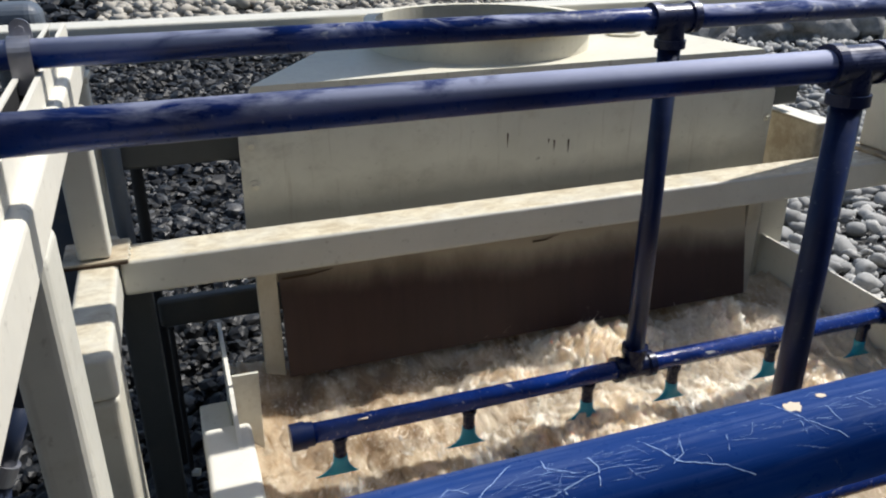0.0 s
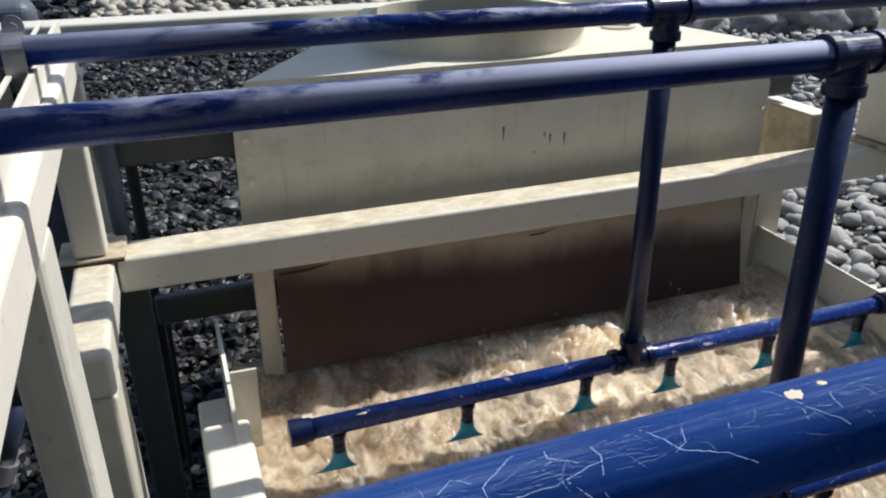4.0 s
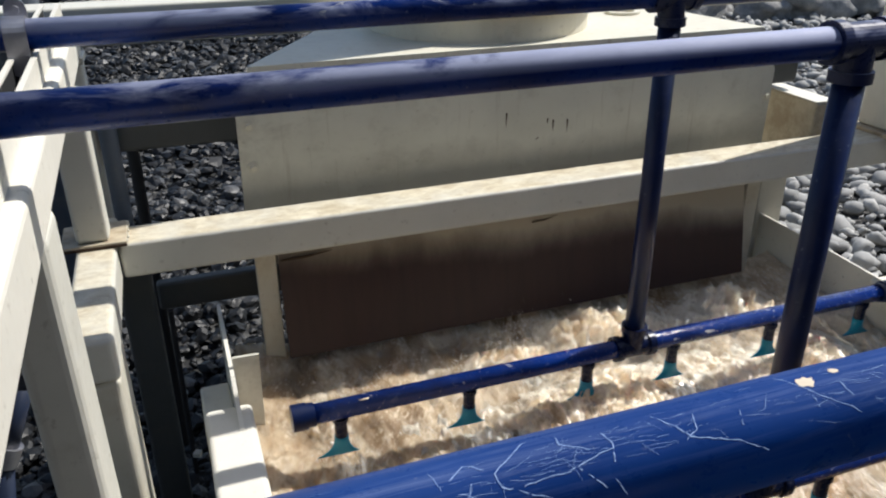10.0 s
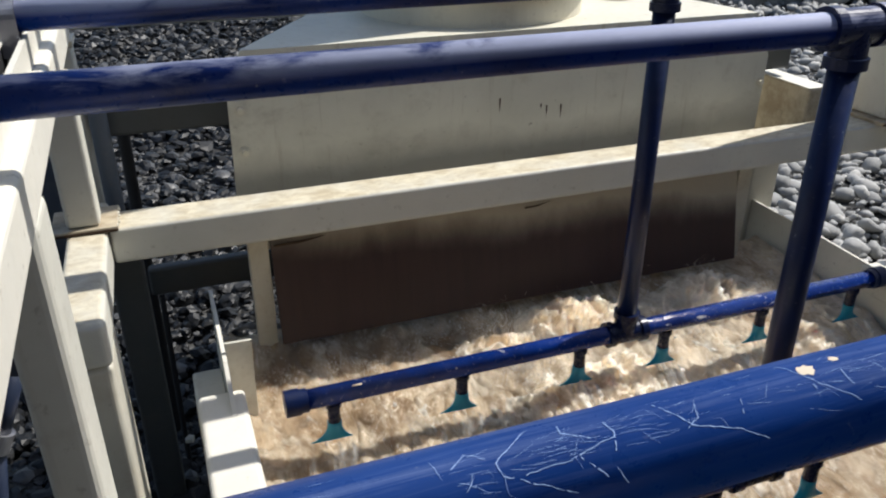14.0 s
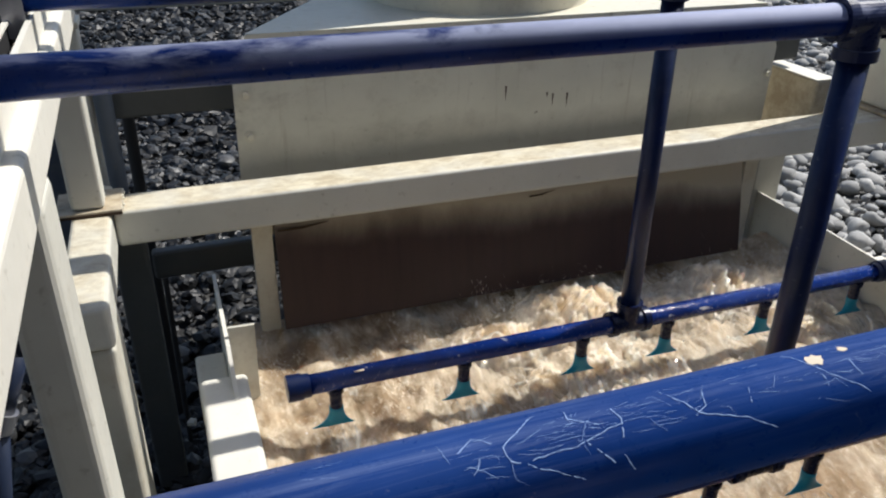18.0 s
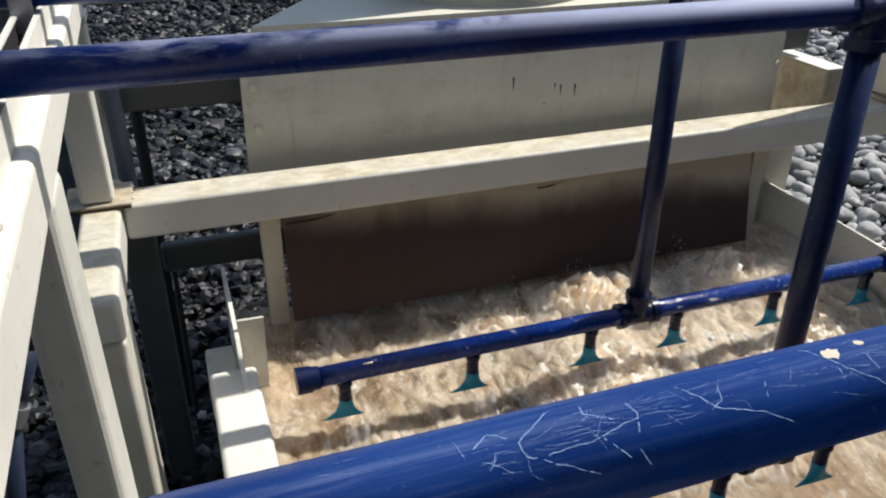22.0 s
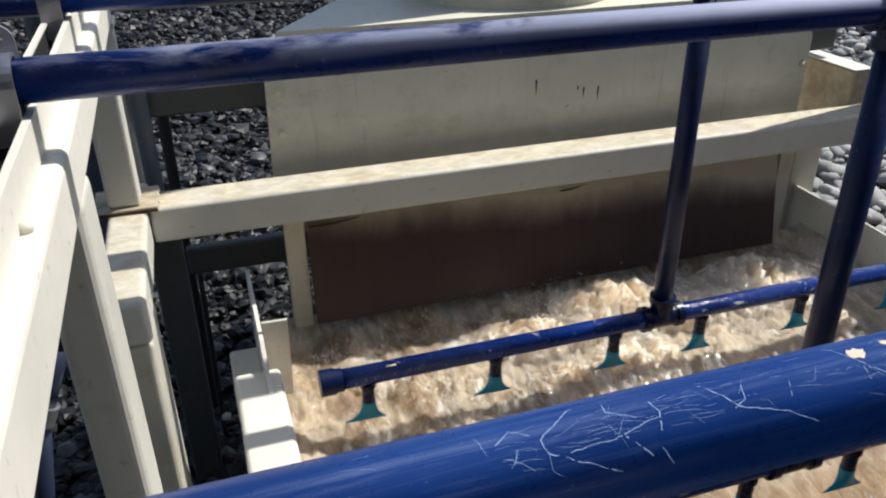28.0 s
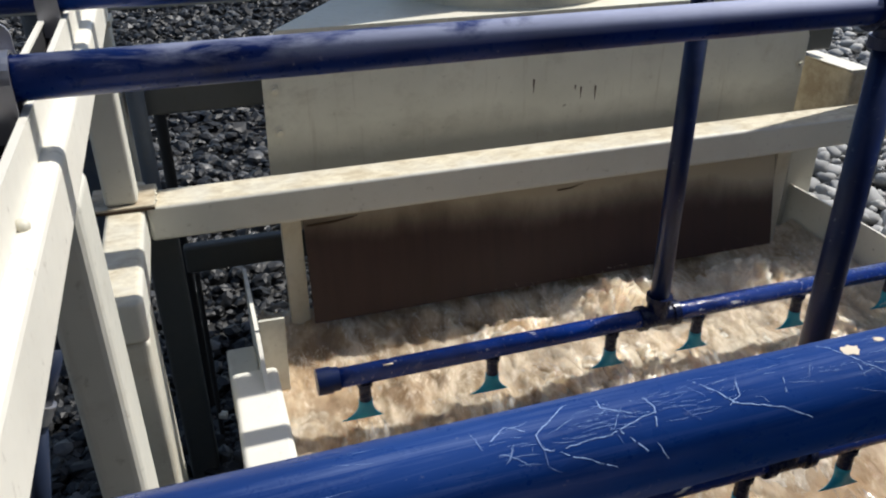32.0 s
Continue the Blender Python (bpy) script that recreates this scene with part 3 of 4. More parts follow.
def weld(at, r, parent):
    """A knob of weld metal."""
    bm = bmesh.new()
    bmesh.ops.create_icosphere(bm, subdivisions=2, radius=r)
    for v in bm.verts:
        v.co = v.co * (1 + 0.5 * noise.noise(v.co * 60)) + Vector(at)
    return part("weld", bm, M_DUSTY, parent, smooth=True)


for k in range(7):
    weld((XL + 0.031 + 0.003 * (k % 2), 0.715 + 0.023 * k, 1.233), 0.005, frame_thing)
weld((XL - 0.014, -0.635, 1.794), 0.009, frame_thing)

# ---- hose ----
hose = empty("air_hose", "dark blue hose with a steel clamp hanging beside the frame", "hose")
runs = [(-1.405, 0.02, 1.46), (-1.46, 0.0, 1.25), (-1.53, -0.02, 1.08), (-1.62, -0.02, 0.6), (-1.7, 0.0, 0.02)]
for a, b in zip(runs, runs[1:]):
    part("hose_length", tube(a, b, 0.021, 20), M_HOSE, hose, smooth=True)
part("hose_clamp", tube((-1.508, -0.014, 1.125), (-1.528, -0.02, 1.085), 0.026, 24), M_GALV, hose)

# ---- bollard behind ----
bollard = part("steel_bollard", box(-1.78, -1.565, 2.3, 2.52, 0.0, 1.772, 0.06, 5), M_TUBE, smooth=False)
tagged(bollard, "dusty blue-grey steel bollard with a rounded top", "bollard")

# ---- spray manifolds ----
PR = 0.03015
NOZZLES = (-0.77, -0.375, 0.028, 0.344, 0.739, 1.141)


def ring_band(at, axis, r, h):
    a, d = Vector(at), Vector(axis).normalized()
    return tube(a - d * h / 2, a + d * h / 2, r, 36)


def tee_mesh(at, arm, branch):
    """Screwed pipe tee: a run along arm and a branch, with collars."""
    a, d, b = Vector(at), Vector(arm), Vector(branch)
    bm = tube(a - d * 0.062, a + d * 0.062, PR * 1.17, 32)
    for s in (-1, 1):
        add(bm, ring_band(a + d * 0.058 * s, d, PR * 1.36, 0.022))
    add(bm, tube(a, a + b * 0.072, PR * 1.17, 32))
    add(bm, ring_band(a + b * 0.066, b, PR * 1.36, 0.022))
    return bm


def nozzle_mesh():
    """Teal fish-tail spray deflector below its socket."""
    rows = [(0.0, 0.0, 0.021, 0.019), (-0.010, 0.0, 0.021, 0.018), (-0.024, -0.001, 0.023, 0.015), (-0.036, -0.003, 0.029, 0.012), (-0.045, -0.006, 0.039, 0.009), (-0.052, -0.010, 0.052, 0.006), (-0.056, -0.014, 0.064, 0.0035)]
    bm = bmesh.new()
    rings = []
    for z, cx, w, d in rows:
        rings.append([bm.verts.new((cx + w * math.cos(a), -0.5 * (z * z) * 8 + d * math.sin(a), z - 0.12 * max(0.0, -cx) * math.cos(a))) for a in [2 * math.pi * k / 18 for k in range(18)]])
    for lo, hi in zip(rings, rings[1:]):
        for k in range(18):
            bm.faces.new((lo[k], hi[k], hi[(k + 1) % 18], lo[(k + 1) % 18]))
    bm.faces.new(rings[0])
    bm.faces.new(list(reversed(rings[-1])))
    bmesh.ops.recalc_face_normals(bm, faces=bm.faces)
    return bm


def manifold(y, z, tee_x, bar_z, x0, x1, material, label, bar=True):
    thing = empty("spray_manifold", label, "spray pipe", "spray manifolds over the deck")
    part("header_pipe", tube((x0, y, z), (x1, y, z), PR, 64), material, thing, smooth=True)
    if not bar:
        return thing
    part("tee", tee_mesh((tee_x, y, z), (1, 0, 0), (0, 0, -1)), M_IRON, thing, "dark blue screwed pipe tee")
    part("drop_pipe", tube((tee_x, y, z - 0.05), (tee_x, y, bar_z + 0.04), PR, 48), M_BLUE_DROP, thing, smooth=True)
    spray = part("spray_bar", tube((-0.895, y, bar_z), (1.255, y, bar_z), PR * 0.98, 48), M_BLUE_BAR, thing, "scuffed wet blue spray bar", smooth=True)
    part("tee", tee_mesh((tee_x, y, bar_z), (1, 0, 0), (0, 0, 1)), M_IRON_WET, thing, "dark blue screwed pipe tee")
    for x in (-0.885, 1.245):
        bm = ring_band((x, y, bar_z), (1, 0, 0), PR * 1.28, 0.042)
        add(bm, ring_band((x + (0.028 if x < 0 else -0.028), y, bar_z), (1, 0, 0), PR * 1.14, 0.03))
        part("end_cap", bm, M_BLUE_DROP, thing)
    for x in NOZZLES:
        bm = tube((x, y, bar_z - 0.02), (x, y, bar_z - 0.094), 0.0185, 20)
        add(bm, ring_band((x, y, bar_z - 0.034), (0, 0, 1), 0.0235, 0.012))
        stub = part("nozzle_socket", bm, M_IRON_WET, thing)
        tail = part("nozzle", nozzle_mesh(), M_TEAL, stub, "teal plastic fish-tail spray nozzle", smooth=True)
        tail.location = (x, y, bar_z - 0.092)
    return thing


far_manifold = manifold(0.285, 1.890, 0.186, 0.812, -1.75, 1.9, M_BLUE, "blue steel spray pipe with chalky worn paint and drop")
manifold(-0.375, 1.892, 0.137, 0.812, -1.75, 1.9, M_BLUE_FADED, "blue steel spray pipe with faded patches and drop")
near_pipe = manifold(-1.232, 1.878, 0.14, 0.812, -1.75, 1.9, M_BLUE_NEAR, "glossy blue steel pipe with many pale scratches", bar=False)


def on_pipe(x, a, lift):
    r = PR + lift
    return Vector((x, -1.232 + r * math.cos(a), 1.878 + r * math.sin(a)))


def scratches():
    """Thin bare lines wandering over the near pipe."""
    r = random.Random(17)
    bm = bmesh.new()

    def line(x, a, heading, length, width, bend):
        last = None
        n = max(3, int(length / 0.0025))
        for k in range(n + 1):
            w = width * (0.35 + 0.65 * math.sin(math.pi * (k + 0.4) / (n + 0.8))) * r.uniform(0.6, 1.2)
            u, v = math.cos(heading), math.sin(heading)
            p = [bm.verts.new(on_pipe(x - v * w * s, a + u * w * s / PR, 0.0004)) for s in (-0.5, 0.5)]
            if last:
                bm.faces.new((last[0], last[1], p[1], p[0]))
            last = p
            step = length / n
            x, a = x + u * step, a + v * step / PR
            heading += r.gauss(0, bend) if r.random() > 0.07 else r.choice([-0.9, 0.9])
            if r.random() < 0.10:
                last = None

    def stroke(width, *marks):
        """A deep scratch through a few places, with a ragged run."""
        last = None
        for (x0, a0), (x1, a1) in zip(marks, marks[1:]):
            n = max(4, int(math.hypot(x1 - x0, (a1 - a0) * PR) / 0.0016))
            du, dv = x1 - x0, (a1 - a0) * PR
            d = math.hypot(du, dv)
            for k in range(n + 1):
                u = k / n
                sway = 0.0011 * noise.noise((x0 * 90 + u * n * 0.23, a0 * 7, 1.0)) + r.gauss(0, 0.00012)
                x, a = x0 + du * u - dv / d * sway, a0 + (dv * u + du / d * sway) / PR
                w = width * r.uniform(0.25, 1.0)
                p = [bm.verts.new(on_pipe(x - dv / d * w * e, a + du / d * w * e / PR, 0.0004)) for e in (-0.5, 0.5)]
                if last and r.random() > 0.05:
                    bm.faces.new((last[0], last[1], p[1], p[0]))
                last = p

    stroke(0.0007, (-0.878, 1.53), (-0.863, 2.13), (-0.837, 2.37), (-0.819, 2.68))
    stroke(0.0007, (-0.790, 1.29), (-0.775, 1.95), (-0.752, 2.46))
    stroke(0.0007, (-0.951, 1.37), (-0.975, 1.90), (-0.973, 2.14), (-0.937, 2.70))
    stroke(0.0006, (-0.962, 2.22), (-0.936, 2.15), (-0.909, 1.95))
    stroke(0.0008, (-0.932, 2.11), (-0.918, 2.61))
    stroke(0.0008, (-0.910, 1.63), (-0.908, 1.88), (-0.911, 2.20))
    stroke(0.0007, (-0.935, 1.45), (-0.935, 1.66), (-0.921, 1.88))
    stroke(0.0006, (-0.855, 1.75), (-0.858, 2.02), (-0.866, 2.16))
    stroke(0.0007, (-0.755, 1.81), (-0.753, 2.15))
    stroke(0.0006, (-0.778, 1.96), (-0.778, 2.20))
    stroke(0.0006, (-0.828, 1.88), (-0.830, 2.16))
    stroke(0.0007, (-0.913, 2.47), (-0.909, 2.77))
    stroke(0.0006, (-0.998, 1.81), (-0.989, 1.59), (-0.979, 1.76))
    for c in range(7):
        cx, ca = r.uniform(-1.42, -0.60), r.uniform(1.6, 2.5)
        lead = r.choice([0.35, -0.5, 0.2, -0.9, 0.9])
        for k in range(r.choice([2, 3, 4])):
            line(cx + r.gauss(0, 0.012), ca + r.gauss(0, 0.18), lead + r.gauss(0, 0.6), r.uniform(0.004, 0.014), r.uniform(0.0002, 0.0004), 0.22)
    for k in range(110):
        line(r.uniform(-1.0, -0.72) if k % 3 else r.uniform(-1.45, -0.5), r.gauss(1.85, 0.22), r.gauss(0.05, 0.10), r.uniform(0.006, 0.024), 0.00016, 0.08)
    return bm


tagged(part("scratched_paint", scratches(), M_SCRATCH, near_pipe), "pale scratches through the blue paint", kind="stuff")


def paint_chip(x, a, size, seed):
    r = random.Random(seed)
    bm = bmesh.new()
    mid = bm.verts.new(on_pipe(x, a, 0.0007))
    rim = [bm.verts.new(on_pipe(x + size * r.uniform(0.6, 1.15) * math.cos(k * 0.4488), a + size * 0.75 * r.uniform(0.6, 1.15) * math.sin(k * 0.4488) / PR, 0.0005)) for k in range(14)]
    for k in range(14):
        bm.faces.new((mid, rim[k], rim[(k + 1) % 14]))
    part("paint_chip", bm, M_CHIP, near_pipe, "flaked spot of old paint")


def bar_chip():
    """A pale flake on the crown of the spray bar."""
    bm = bmesh.new()
    bmesh.ops.create_icosphere(bm, subdivisions=2, radius=1)
    for v in bm.verts:
        d = v.co * (1 + 0.35 * noise.noise(v.co * 1.7))
        v.co = Vector((-0.70 + 0.017 * d.x, 0.271 + 0.007 * d.y, 0.8375 + 0.0035 * d.z - 0.004 * d.y))
    return bm


part("paint_chip", bar_chip(), M_CHIP, far_manifold, "flaked spot of old paint", smooth=True)
paint_chip(-0.775, 1.62, 0.0066, 3)
paint_chip(-0.752, 1.50, 0.0036, 5)


def pipe_clamp(y, z):
    """Bent galvanised saddle over a pipe, bolted to the rail."""
    thing = empty("pipe_clamp", "galvanised saddle clamp holding a blue pipe", "pipe clamp", "pipe clamps on the rail")
    x0, x1, r = XL - 0.077 - 0.018 * (y + 0.14), XL - 0.035 - 0.018 * (y + 0.14), PR + 0.002
    outer, inner = [], []
    for k in range(13):
        a = math.pi * k / 12
        outer.append((y + (r + 0.005) * math.cos(a), z + (r + 0.005) * math.sin(a)))
        inner.append((y + r * math.cos(a), z + r * math.sin(a)))
    low = 1.8505
    outline = [(y + r + 0.005, low)] + outer + [(y - r - 0.005, low), (y - r, low)] + list(reversed(inner)) + [(y + r, low)]
    part("saddle", prism(outline, "x", x0, x1), M_GALV, thing)
    for s in (-1, 1):
        part("hook", box(x0 + 0.006, x1 - 0.006, y + s * (r + 0.0025) - 0.0022, y + s * (r + 0.0025) + 0.0022, 1.815, 1.8505), M_GALV, thing)
    # upright ear behind the pipe
    ear = [(x0, 1.8505), (x1, 1.8505), (x1, z + 0.045)] + [((x0 + x1) / 2 + 0.021 * math.cos(a), z + 0.045 + 0.021 * math.sin(a)) for a in [math.pi * k / 8 for k in range(1, 8)]] + [(x0, z + 0.045)]
    plate = part("ear_plate", prism(ear, "y", y + r + 0.006, y + r + 0.012), M_GALV, thing)
    bolt("bolt", ((x0 + x1) / 2, y + r + 0.003, z + 0.043), (0, -1, 0), 0.010, 0.008, plate)
    return thing


for y, z in ((0.285, 1.890), (-0.375, 1.892), (-1.232, 1.878)):
    pipe_clamp(y, z)


# ---- feed box ----
feed = empty("feed_box", "cream steel feed box with rust streaks and a round inlet", "feed box")
BY = 0.95
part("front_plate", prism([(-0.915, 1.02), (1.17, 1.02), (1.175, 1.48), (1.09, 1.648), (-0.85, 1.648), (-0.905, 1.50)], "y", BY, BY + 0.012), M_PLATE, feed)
top = [(-0.85, BY + 0.012), (1.09, BY + 0.012), (0.98, 1.62), (0.85, 1.95), (-0.40, 1.95), (-0.55, 1.46)]
part("top_plate", prism(top, "z", 1.636, 1.648), M_BOX, feed)
part("box_body", prism([(x * 0.985, y + 0.003) for x, y in top], "z", 1.02, 1.635), M_BOX, feed)
for x, z, h in ((0.022, 1.40, 0.036), (0.208, 1.36, 0.03), (0.266, 1.355, 0.036), (0.185, 1.375, 0.014)):
    part("rust_streak", prism([(x - 0.003, z + h / 2), (x + 0.004, z + h / 2 - 0.002), (x + 0.003, z), (x + 0.0005, z - h), (x - 0.002, z - 0.2 * h)], "y", BY - 0.0012, BY - 0.0002), M_RUST, feed, "dark rust streak")


def collar():
    bm = lathe([(0.43, 0.0), (0.43, 0.09), (0.455, 0.092), (0.455, 0.104), (0.41, 0.104), (0.41, 0.0)], 72)
    bmesh.ops.translate(bm, verts=bm.verts, vec=(0.10, 1.43, 1.648))
    return bm


def lifting_ring():
    bm = lathe([(0.050, 0.0), (0.075, 0.0), (0.075, 0.010), (0.050, 0.010), (0.050, 0.0)], 40)
    bmesh.ops.delete(bm, geom=[f for f in bm.faces if len(f.verts) > 4], context="FACES")
    bmesh.ops.scale(bm, vec=(1.0, 0.9, 1.0), verts=bm.verts)
    bmesh.ops.translate(bm, verts=bm.verts, vec=(0.76, 1.43, 1.6485))
    return bm


part("inlet_collar", collar(), M_BOX, feed, "round cream inlet collar")
# Hangs out of view above the collar; added to shade the box top.
part("unseen_feed_pipe", tube((0.10, 1.43, 2.20), (0.10, 1.43, 3.4), 0.32, 48), M_BOX, feed, "unseen cream feed pipe added above the inlet to shade the box top", smooth=True)
for x, z in ((-0.868, 1.325), (1.155, 1.375), (-0.87, 1.462)):
    washer = part("washer", tube((x, BY - 0.0035, z), (x, BY - 0.0005, z), 0.019, 24), M_DUSTY, feed)
    bolt("bolt", (x, BY - 0.009, z), (0, -1, 0), 0.011, 0.011, washer, M_BOX)
for x0, x1, h in ((-0.822, -0.648, 0.010), (0.096, 0.20, 0.006)):
    bm = prism([(x0, 1.026), ((x0 + x1) / 2, 1.0275 + h * 0.1), (x1, 1.037), (x1 - 0.02, 1.034 - h * 0.2), ((x0 + x1) / 2, 1.0245 - h * 0.35), (x0, 1.022 - h * 0.2)], "y", 0.8560, 0.8585)
    part("open_seam", bm, M_RUST, feed, "dark open seam above the curtain")
part("lifting_ring", lifting_ring(), M_BOX, feed, "flat lifting ring on the box top")
for x0, x1 in ((-0.905, -0.838), (1.06, 1.125)):
    part("side_column", box(x0, x1, 0.862, 0.90, 0.52, 1.0975, 0.004), M_DUSTY, feed)
part("cover_plate", box(-0.905, 1.17, 0.845, 0.949, 1.098, 1.1062), M_DUSTY, feed)
part("cross_plate", box(-0.838, 1.06, 0.885, 0.897, 1.0, 1.0975), M_DUSTY, feed)

# ---- curtain ----
bm = box(-0.94, 0.94, -0.006, 0.006, -0.40, 0.0, 0.002, 1)
curtain = part("rubber_curtain", bm, M_RUBBER)
tagged(curtain, "dark brown rubber curtain dusted at the top", "rubber curtain")

# ---- screen ----
screen = empty("vibrating_screen", "cream vibrating screen box with wet tan deck", "vibrating screen")
part("side_wall", prism([(0.92, 0.2), (0.92, 0.866), (0.64, 0.876), (0.46, 0.874), (0.40, 0.842), (0.30, 0.803), (0.19, 0.69), (-2.0, 0.69), (-2.0, 0.2)], "x", -1.046, -1.034), M_RAIL, screen)
part("side_ledge", box(-1.133, -1.0005, -2.0, 0.425, 0.70, 0.80, 0.016, 4), M_RAIL, screen, "pale ledge crossed by pipe shadows")
# Duller paint than the ledge, to put the step's shade into its colour.
part("ledge_step", box(-1.138, -1.0465, 0.4255, 0.67, 0.62, 0.72, 0.010, 3), M_CREAM, screen)
part("side_wall", prism([(1.3, 0.2), (1.3, 0.83), (1.0, 0.817), (0.6, 0.815), (0.41, 0.810), (-2.0, 0.80), (-2.0, 0.2)], "x", 1.30, 1.31), M_RAIL, screen)
part("side_ledge", box(1.29, 1.42, -2.0, 0.40, 0.70, 0.80, 0.012, 3), M_RAIL, screen)
part("deflector", prism([(-1.0335, 0.55), (-0.966, 0.55), (-0.957, 0.905), (-1.0335, 0.907)], "y", 0.50, 0.51), M_CREAM, screen)


def deck_panel():
    """One moulded screen panel with square openings."""
    s, n = 0.29, 13
    us = []
    for k in range(n + 1):
        u = -s / 2 + s * k / n
        w = 0.010 if k in (0, n) else 0.0058
        us += [u - w, u + w]
    bm = bmesh.new()
    grid = [[bm.verts.new((u, v, 0)) for v in us] for u in us]
    for i in range(len(us) - 1):
        for j in range(len(us) - 1):
            if i % 2 == 0 or j % 2 == 0:
                bm.faces.new((grid[i][j], grid[i + 1][j], grid[i + 1][j + 1], grid[i][j + 1]))
    got = bmesh.ops.extrude_face_region(bm, geom=list(bm.faces))
    bmesh.ops.translate(bm, vec=(0, 0, -0.03), verts=[g for g in got["geom"] if isinstance(g, bmesh.types.BMVert)])
    bmesh.ops.recalc_face_normals(bm, faces=bm.faces)
    return bm


first_panel = part("deck_panel", deck_panel(), M_DECK, screen)
first_panel.location = (-0.86, 0.7, 0.47)
for i in range(8):
    for j in range(5):
        if i or j:
            ob = new("deck_panel", first_panel.data)
            ob.parent = screen
            ob.location = (-0.86 + 0.295 * i, 0.7 - 0.295 * j, 0.47 - 0.004 * j)
# Unseen dark sheet and strip, added to keep the space below the deck dark.
part("under_deck_dark", box(-1.0, 1.28, -0.66, 1.2, 0.24, 0.26), M_DARK, screen)
part("deck_end_dark", box(-1.0, 1.28, -0.70, -0.662, 0.20, 0.455, 0.004), M_DARK, screen, "unseen dark strip added at the deck end")

# ---- water ----


def flow_height(y):
    """Mean level of the muddy stream, from the curtain down the deck."""
    marks = [(-1.6, 0.444), (-0.75, 0.455), (-0.45, 0.464), (-0.22, 0.478), (-0.10, 0.498), (0.0, 0.522), (0.13, 0.545), (0.3, 0.565), (0.6, 0.585), (0.8, 0.61), (1.0, 0.64)]
    for (a, p), (b, q) in zip(marks, marks[1:]):
        if y <= b:
            return p + (q - p) * max(0.0, (y - a) / (b - a))
    return marks[-1][1]


def stream(name, seed, amount, material, y0=-0.60, y1=0.93):
    """A rough sheet of running water."""
    nx, ny = 230, 160
    xs, ys = np.linspace(-1.008, 1.285, nx), np.linspace(y0, y1, ny)
    verts, faces = [], []
    off = Vector((seed * 13.7, seed * 5.1, seed * 3.3))
    for y in ys:
        calm = max(0.16, min(1.0, (y + 0.4) / 0.45)) * (1 - 0.45 * max(0.0, min(1.0, (y - 0.5) / 0.3)))
        for x in xs:
            p = Vector((x, y * 0.6, 0))
            h = 1.0 * (1 - 2 * abs(noise.noise(p * 4.2 + off))) * 0.5 + 0.45 * (1 - 2 * abs(noise.noise(p * 9.5 + off))) + 0.36 * noise.noise(p * 21 + off) + 0.24 * noise.noise(p * 47 + off)
            side = min(x + 1.008, 1.285 - x)
            verts.append((x, y, flow_height(y) + amount * calm * h + 0.03 * max(0.0, 1 - side / 0.12)))
    for j in range(ny - 1):
        for i in range(nx - 1):
            a = j * nx + i
            faces.append((a, a + 1, a + nx + 1, a + nx))
    me = bpy.data.meshes.new(name)
    me.from_pydata(verts, [], faces)
    me.materials.append(material)
    me.polygons.foreach_set("use_smooth", [True] * len(me.polygons))
    return tagged(new(name, me), "muddy foaming wash water streaming over the deck", "water", "running water", "stuff")


streams = [stream("water_stream", 1, 0.055, M_WATER), stream("water_stream", 2, 0.060, M_FOAM), stream("water_stream", 3, 0.050, M_WATER)]


def crest(seed, x0, x1, y0, y1, amp, lean):
    """A torn ridge of leaping water: stringy folds that sink into the stream at its rim."""
    nx, ny = int((x1 - x0) * 190), int((y1 - y0) * 260)
    off = Vector((seed * 9.1, seed * 4.7, seed * 2.3))
    verts, faces = [], []
    for j in range(ny):
        v = j / (ny - 1)
        for i in range(nx):
            u = i / (nx - 1)
            x, y = x0 + (x1 - x0) * u, y0 + (y1 - y0) * v
            p = Vector((x, y * 0.55, 0)) + 0.03 * noise.noise_vector(Vector((x * 7, y * 7, seed)))
            body = math.sin(math.pi * v) ** 0.7 * min(1.0, 6 * u, 6 * (1 - u))
            body *= 0.25 + 0.95 * max(0.0, 0.45 + 1.1 * noise.noise(Vector((x * 3.1, y * 2, seed * 5.0))))
            fold = 1 - 1.9 * abs(noise.noise(p * 13 + off))
            thread = 1 - 2.0 * abs(noise.noise(p * 31 + off))
            bead = noise.noise(p * 70 + off)
            h = amp * body * (0.50 + 0.5 * fold + 0.40 * thread + 0.26 * bead) - 0.016
            verts.append((x + 0.012 * thread * body, y - lean * h + 0.010 * fold * body, flow_height(y) + h))
    for j in range(ny - 1):
        for i in range(nx - 1):
            a = j * nx + i
            faces.append((a, a + 1, a + nx + 1, a + nx))
    me = bpy.data.meshes.new("water_crest")
    me.from_pydata(verts, [], faces)
    me.materials.append(M_CREST)
    me.polygons.foreach_set("use_smooth", [True] * len(me.polygons))
    return tagged(new("water_crest", me), "torn white crest of leaping wash water", "water", "running water", "stuff")


crests = [
    crest(1, -0.45, 1.26, 0.45, 0.70, 0.120, 0.5),
    crest(2, -0.10, 1.24, 0.46, 0.80, 0.160, 0.4),
    crest(3, -0.98, 0.20, 0.40, 0.66, 0.060, 0.5),
    crest(4, -0.98, 1.26, 0.10, 0.50, 0.085, 0.4),
    crest(5, -0.99, 1.27, -0.30, 0.30, 0.050, 0.3),
]


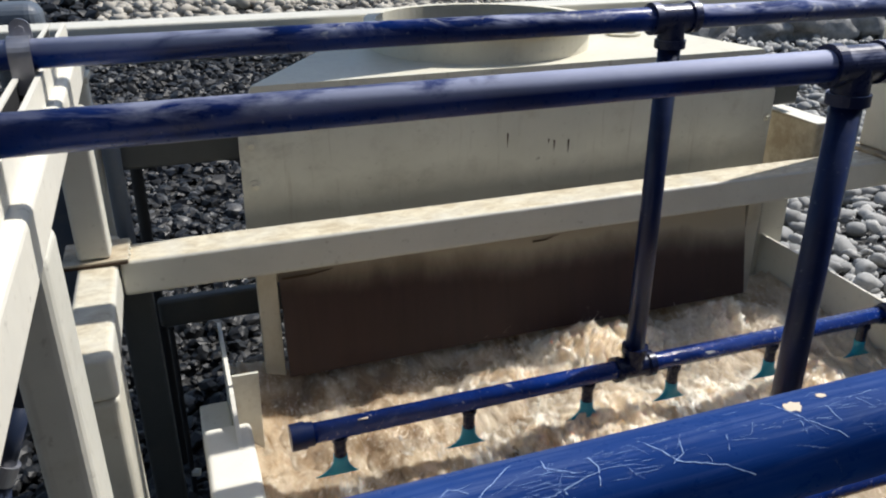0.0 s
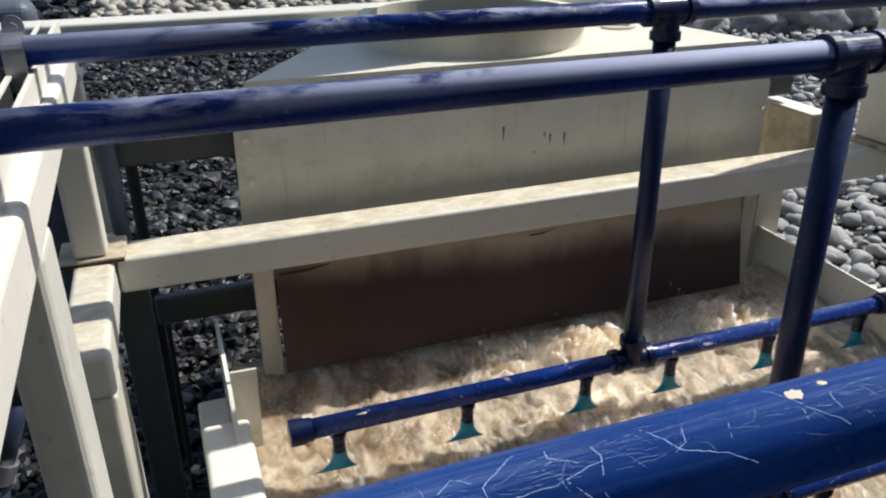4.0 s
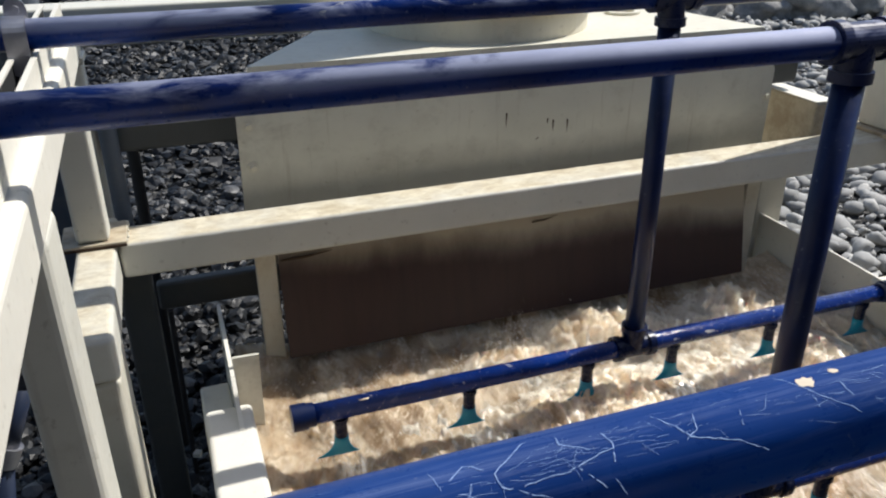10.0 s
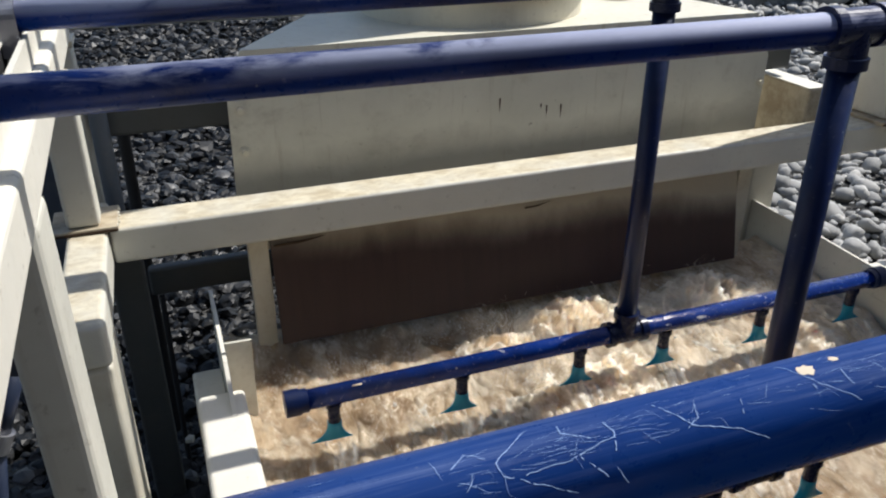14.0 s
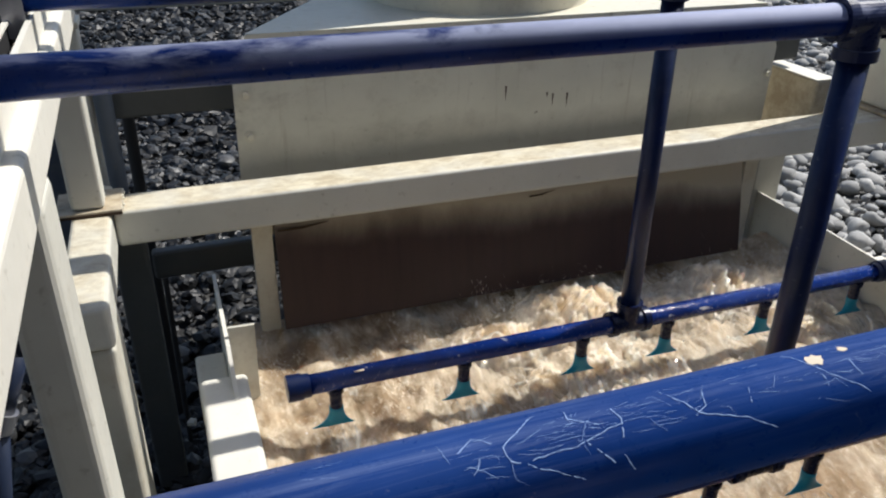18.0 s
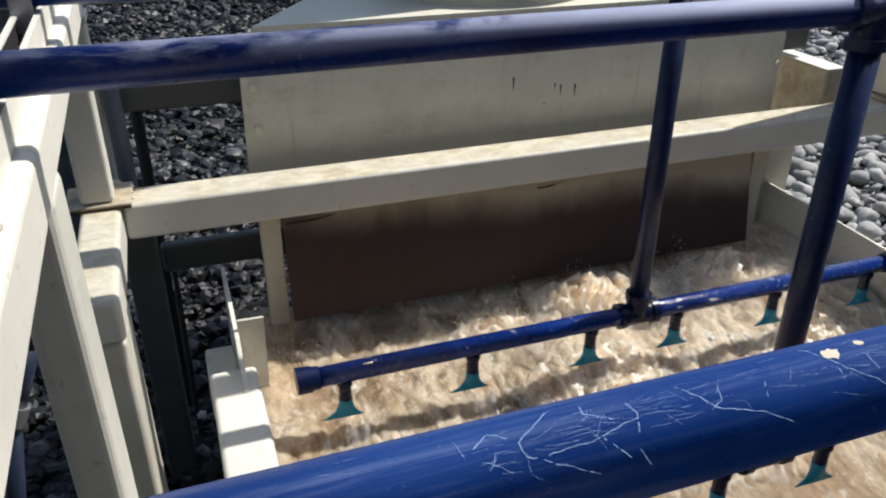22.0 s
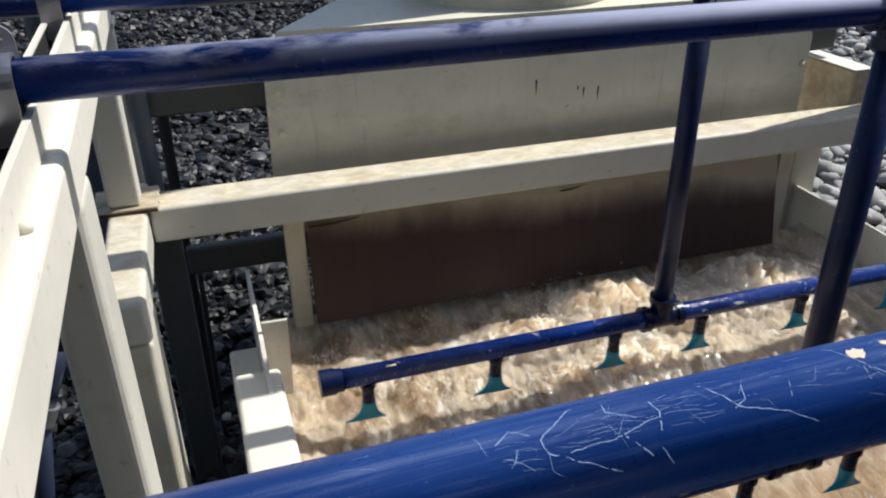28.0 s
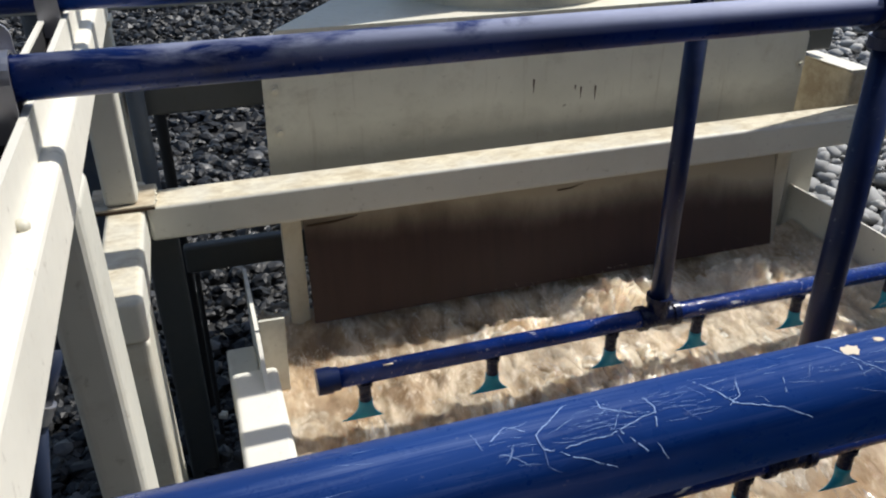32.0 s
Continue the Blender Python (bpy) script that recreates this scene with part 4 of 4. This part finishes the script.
def spray_shape(seed):
    """A burst of fine drops, thick at its foot and thinning upwards."""
    r = random.Random(seed)
    verts, faces = [], []
    for k in range(330):
        z = min(1.7, r.expovariate(3.6)) - 0.15
        at = Vector((r.gauss(0, 0.85), r.gauss(0, 0.40) - 0.25 * z, z))
        w = r.uniform(0.010, 0.030) if r.random() < 0.93 else r.uniform(0.03, 0.055)
        way = Vector((r.gauss(0, 0.4), r.gauss(-0.5, 0.4), 1.0)).normalized() * w * r.uniform(1.2, 2.6)
        side = way.orthogonal().normalized() * w
        third = way.cross(side).normalized() * w
        base = len(verts)
        verts += [tuple(at + d) for d in (way, side, third, -side, -third, -way)]
        faces += [(base + a, base + b, base + c) for a, b, c in ((0, 1, 2), (0, 2, 3), (0, 3, 4), (0, 4, 1), (5, 2, 1), (5, 3, 2), (5, 4, 3), (5, 1, 4))]
    me = bpy.data.meshes.new("spray_burst")
    me.from_pydata(verts, [], faces)
    me.polygons.foreach_set("use_smooth", [True] * len(me.polygons))
    me.materials.append(M_SPRAY)
    return me


SPRAY = [spray_shape(s) for s in range(10)]
rs = random.Random(4)
splashes = []
for count, xs, ys, size, lift in (
    (46, (-0.15, 1.20), (0.46, 0.68), (0.050, 0.085), 0.030),  # high crests before the curtain
    (16, (-0.92, -0.10), (0.42, 0.66), (0.030, 0.055), 0.008),
    (30, (-0.94, 1.22), (-0.10, 0.30), (0.035, 0.065), 0.012),  # boil below the jets
):
    for k in range(count):
        ob = new("spray_burst", SPRAY[(k * 3 + count) % len(SPRAY)])
        tagged(ob, "burst of fine muddy spray", "spray", "spray over the stream", "stuff")
        s = rs.uniform(*size)
        ob.scale = (s * 1.2, s, s * rs.uniform(0.8, 1.4))
        splashes.append((ob, rs.uniform(*xs), rs.uniform(*ys), s, rs.uniform(0, 6.28), rs.uniform(1.7, 2.9), rs.uniform(0.02, 0.05), rs.uniform(-60, 60), lift))

drop_mesh = bpy.data.meshes.new("drop")
bm = bmesh.new()
bmesh.ops.create_icosphere(bm, subdivisions=2, radius=1)
for v in bm.verts:
    v.co.z *= 1.5
bm.to_mesh(drop_mesh)
bm.free()
drop_mesh.materials.append(M_DROP)
drop_mesh.polygons.foreach_set("use_smooth", [True] * len(drop_mesh.polygons))
drops = []
for k in range(120):
    ob = new("water_drop", drop_mesh)
    tagged(ob, "bright flying drop of water", "water drop", "flying drops")
    s = rs.choice([0.003, 0.004, 0.0055, 0.007])
    ob.scale = (s, s, s)
    drops.append((ob, rs.uniform(-0.9, 1.2), rs.choice([rs.uniform(0.3, 0.8), rs.uniform(-0.2, 0.7)]), rs.uniform(0.6, 1.5), rs.uniform(-0.25, 0.25), rs.uniform(-0.35, 0.1), rs.uniform(0, 1)))


def jet_mesh(seed):
    """A thin fan of water leaving a nozzle."""
    r = random.Random(seed)
    bm = bmesh.new()
    rows = []
    for j in range(9):
        u = j / 8
        rows.append([bm.verts.new(((k / 10 - 0.5) * (0.05 + 0.26 * u) - 0.02 * u + r.gauss(0, 0.003 * u), -0.17 * u + r.gauss(0, 0.004 * u), -0.10 * u * u - 0.02 * u + r.gauss(0, 0.004 * u))) for k in range(11)])
    for a, b in zip(rows, rows[1:]):
        for k in range(10):
            bm.faces.new((a[k], a[k + 1], b[k + 1], b[k]))
    got = bmesh.ops.solidify(bm, geom=list(bm.faces), thickness=0.002)
    return bm


jets = []
for y in (0.285, -0.375):
    for k, x in enumerate(NOZZLES):
        ob = part("water_jet", jet_mesh(k + 30), M_JET, smooth=True)
        tagged(ob, "thin fan of water from a spray nozzle", "water jet", "water jets", "stuff")
        jets.append((ob, x, y - 0.008, 0.668))


def motions():
    """All that moves: water, drops and the shaking curtain."""
    for n, ob in enumerate(streams):
        rows, ph, f1, f2 = [], n * 2.1, 1.7 + 0.23 * n, 2.7 - 0.31 * n
        for k in range(321):
            t = k / 10
            rows.append((t, pose(0.014 * math.sin(6.283 * f1 * t + ph), 0.026 * math.sin(6.283 * f2 * t + ph * 2), 0.009 * math.cos(6.283 * f1 * t + ph), 0.4 * math.sin(6.283 * f1 * t + n), 0.4 * math.cos(6.283 * f2 * t + n), 0)))
        walk(ob, rows)
    for n, ob in enumerate(crests):
        rows, ph, f1, f2 = [], n * 1.7, 2.1 + 0.27 * n, 2.9 - 0.23 * n
        for k in range(321):
            t = k / 10
            rows.append((t, pose(0.035 * math.sin(6.283 * 0.31 * t + ph), 0.022 * math.sin(6.283 * f1 * t + ph), 0.014 * math.sin(6.283 * f2 * t + ph * 1.3), 0.8 * math.sin(6.283 * f2 * t), 0.7 * math.cos(6.283 * f1 * t + n), 0)))
        walk(ob, rows)
    for ob, x, y, s, ph, f, amp, turn, lift in splashes:
        rows = []
        keep = ob.scale.copy()
        for k in range(321):
            t = k / 10
            a = 6.283 * f * t + ph
            yy = y - amp * 1.6 * math.cos(a)
            rows.append((t, pose(x + 0.4 * amp * math.sin(0.37 * a), yy, flow_height(y) + 0.018 + lift + 0.25 * s + amp * math.sin(a), 14 * math.sin(a), 12 * math.cos(0.7 * a), turn + 25 * math.sin(0.23 * a))))
        walk(ob, rows)
        ob.scale = keep
    for ob, x, y, v, vx, vy, ph in drops:
        rows, span = [], 2 * v / 9.81 + 0.12
        for k in range(321):
            t = k / 10
            u = ((t / span + ph) % 1.0) * span
            rows.append((t, pose(x + vx * u, y + vy * u, flow_height(y) - 0.03 + v * u - 4.9 * u * u, 0, 0, 0)))
        walk(ob, rows)
    for n, (ob, x, y, z) in enumerate(jets):
        rows, r = [], random.Random(60 + n)
        for k in range(321):
            rows.append((k / 10, pose(x, y, z, r.uniform(-3, 3), r.uniform(-3, 3), r.uniform(-4, 4))))
        walk(ob, rows)
    rows, r = [], random.Random(9)
    for k in range(321):
        t = k / 10
        rows.append((t, pose(0.108, 0.876 + r.uniform(-0.002, 0.002), 1.07, -11.0 + 0.6 * math.sin(2.1 * t) + r.uniform(-0.5, 0.5), 0, 0)))
    walk(curtain, rows)


motions()
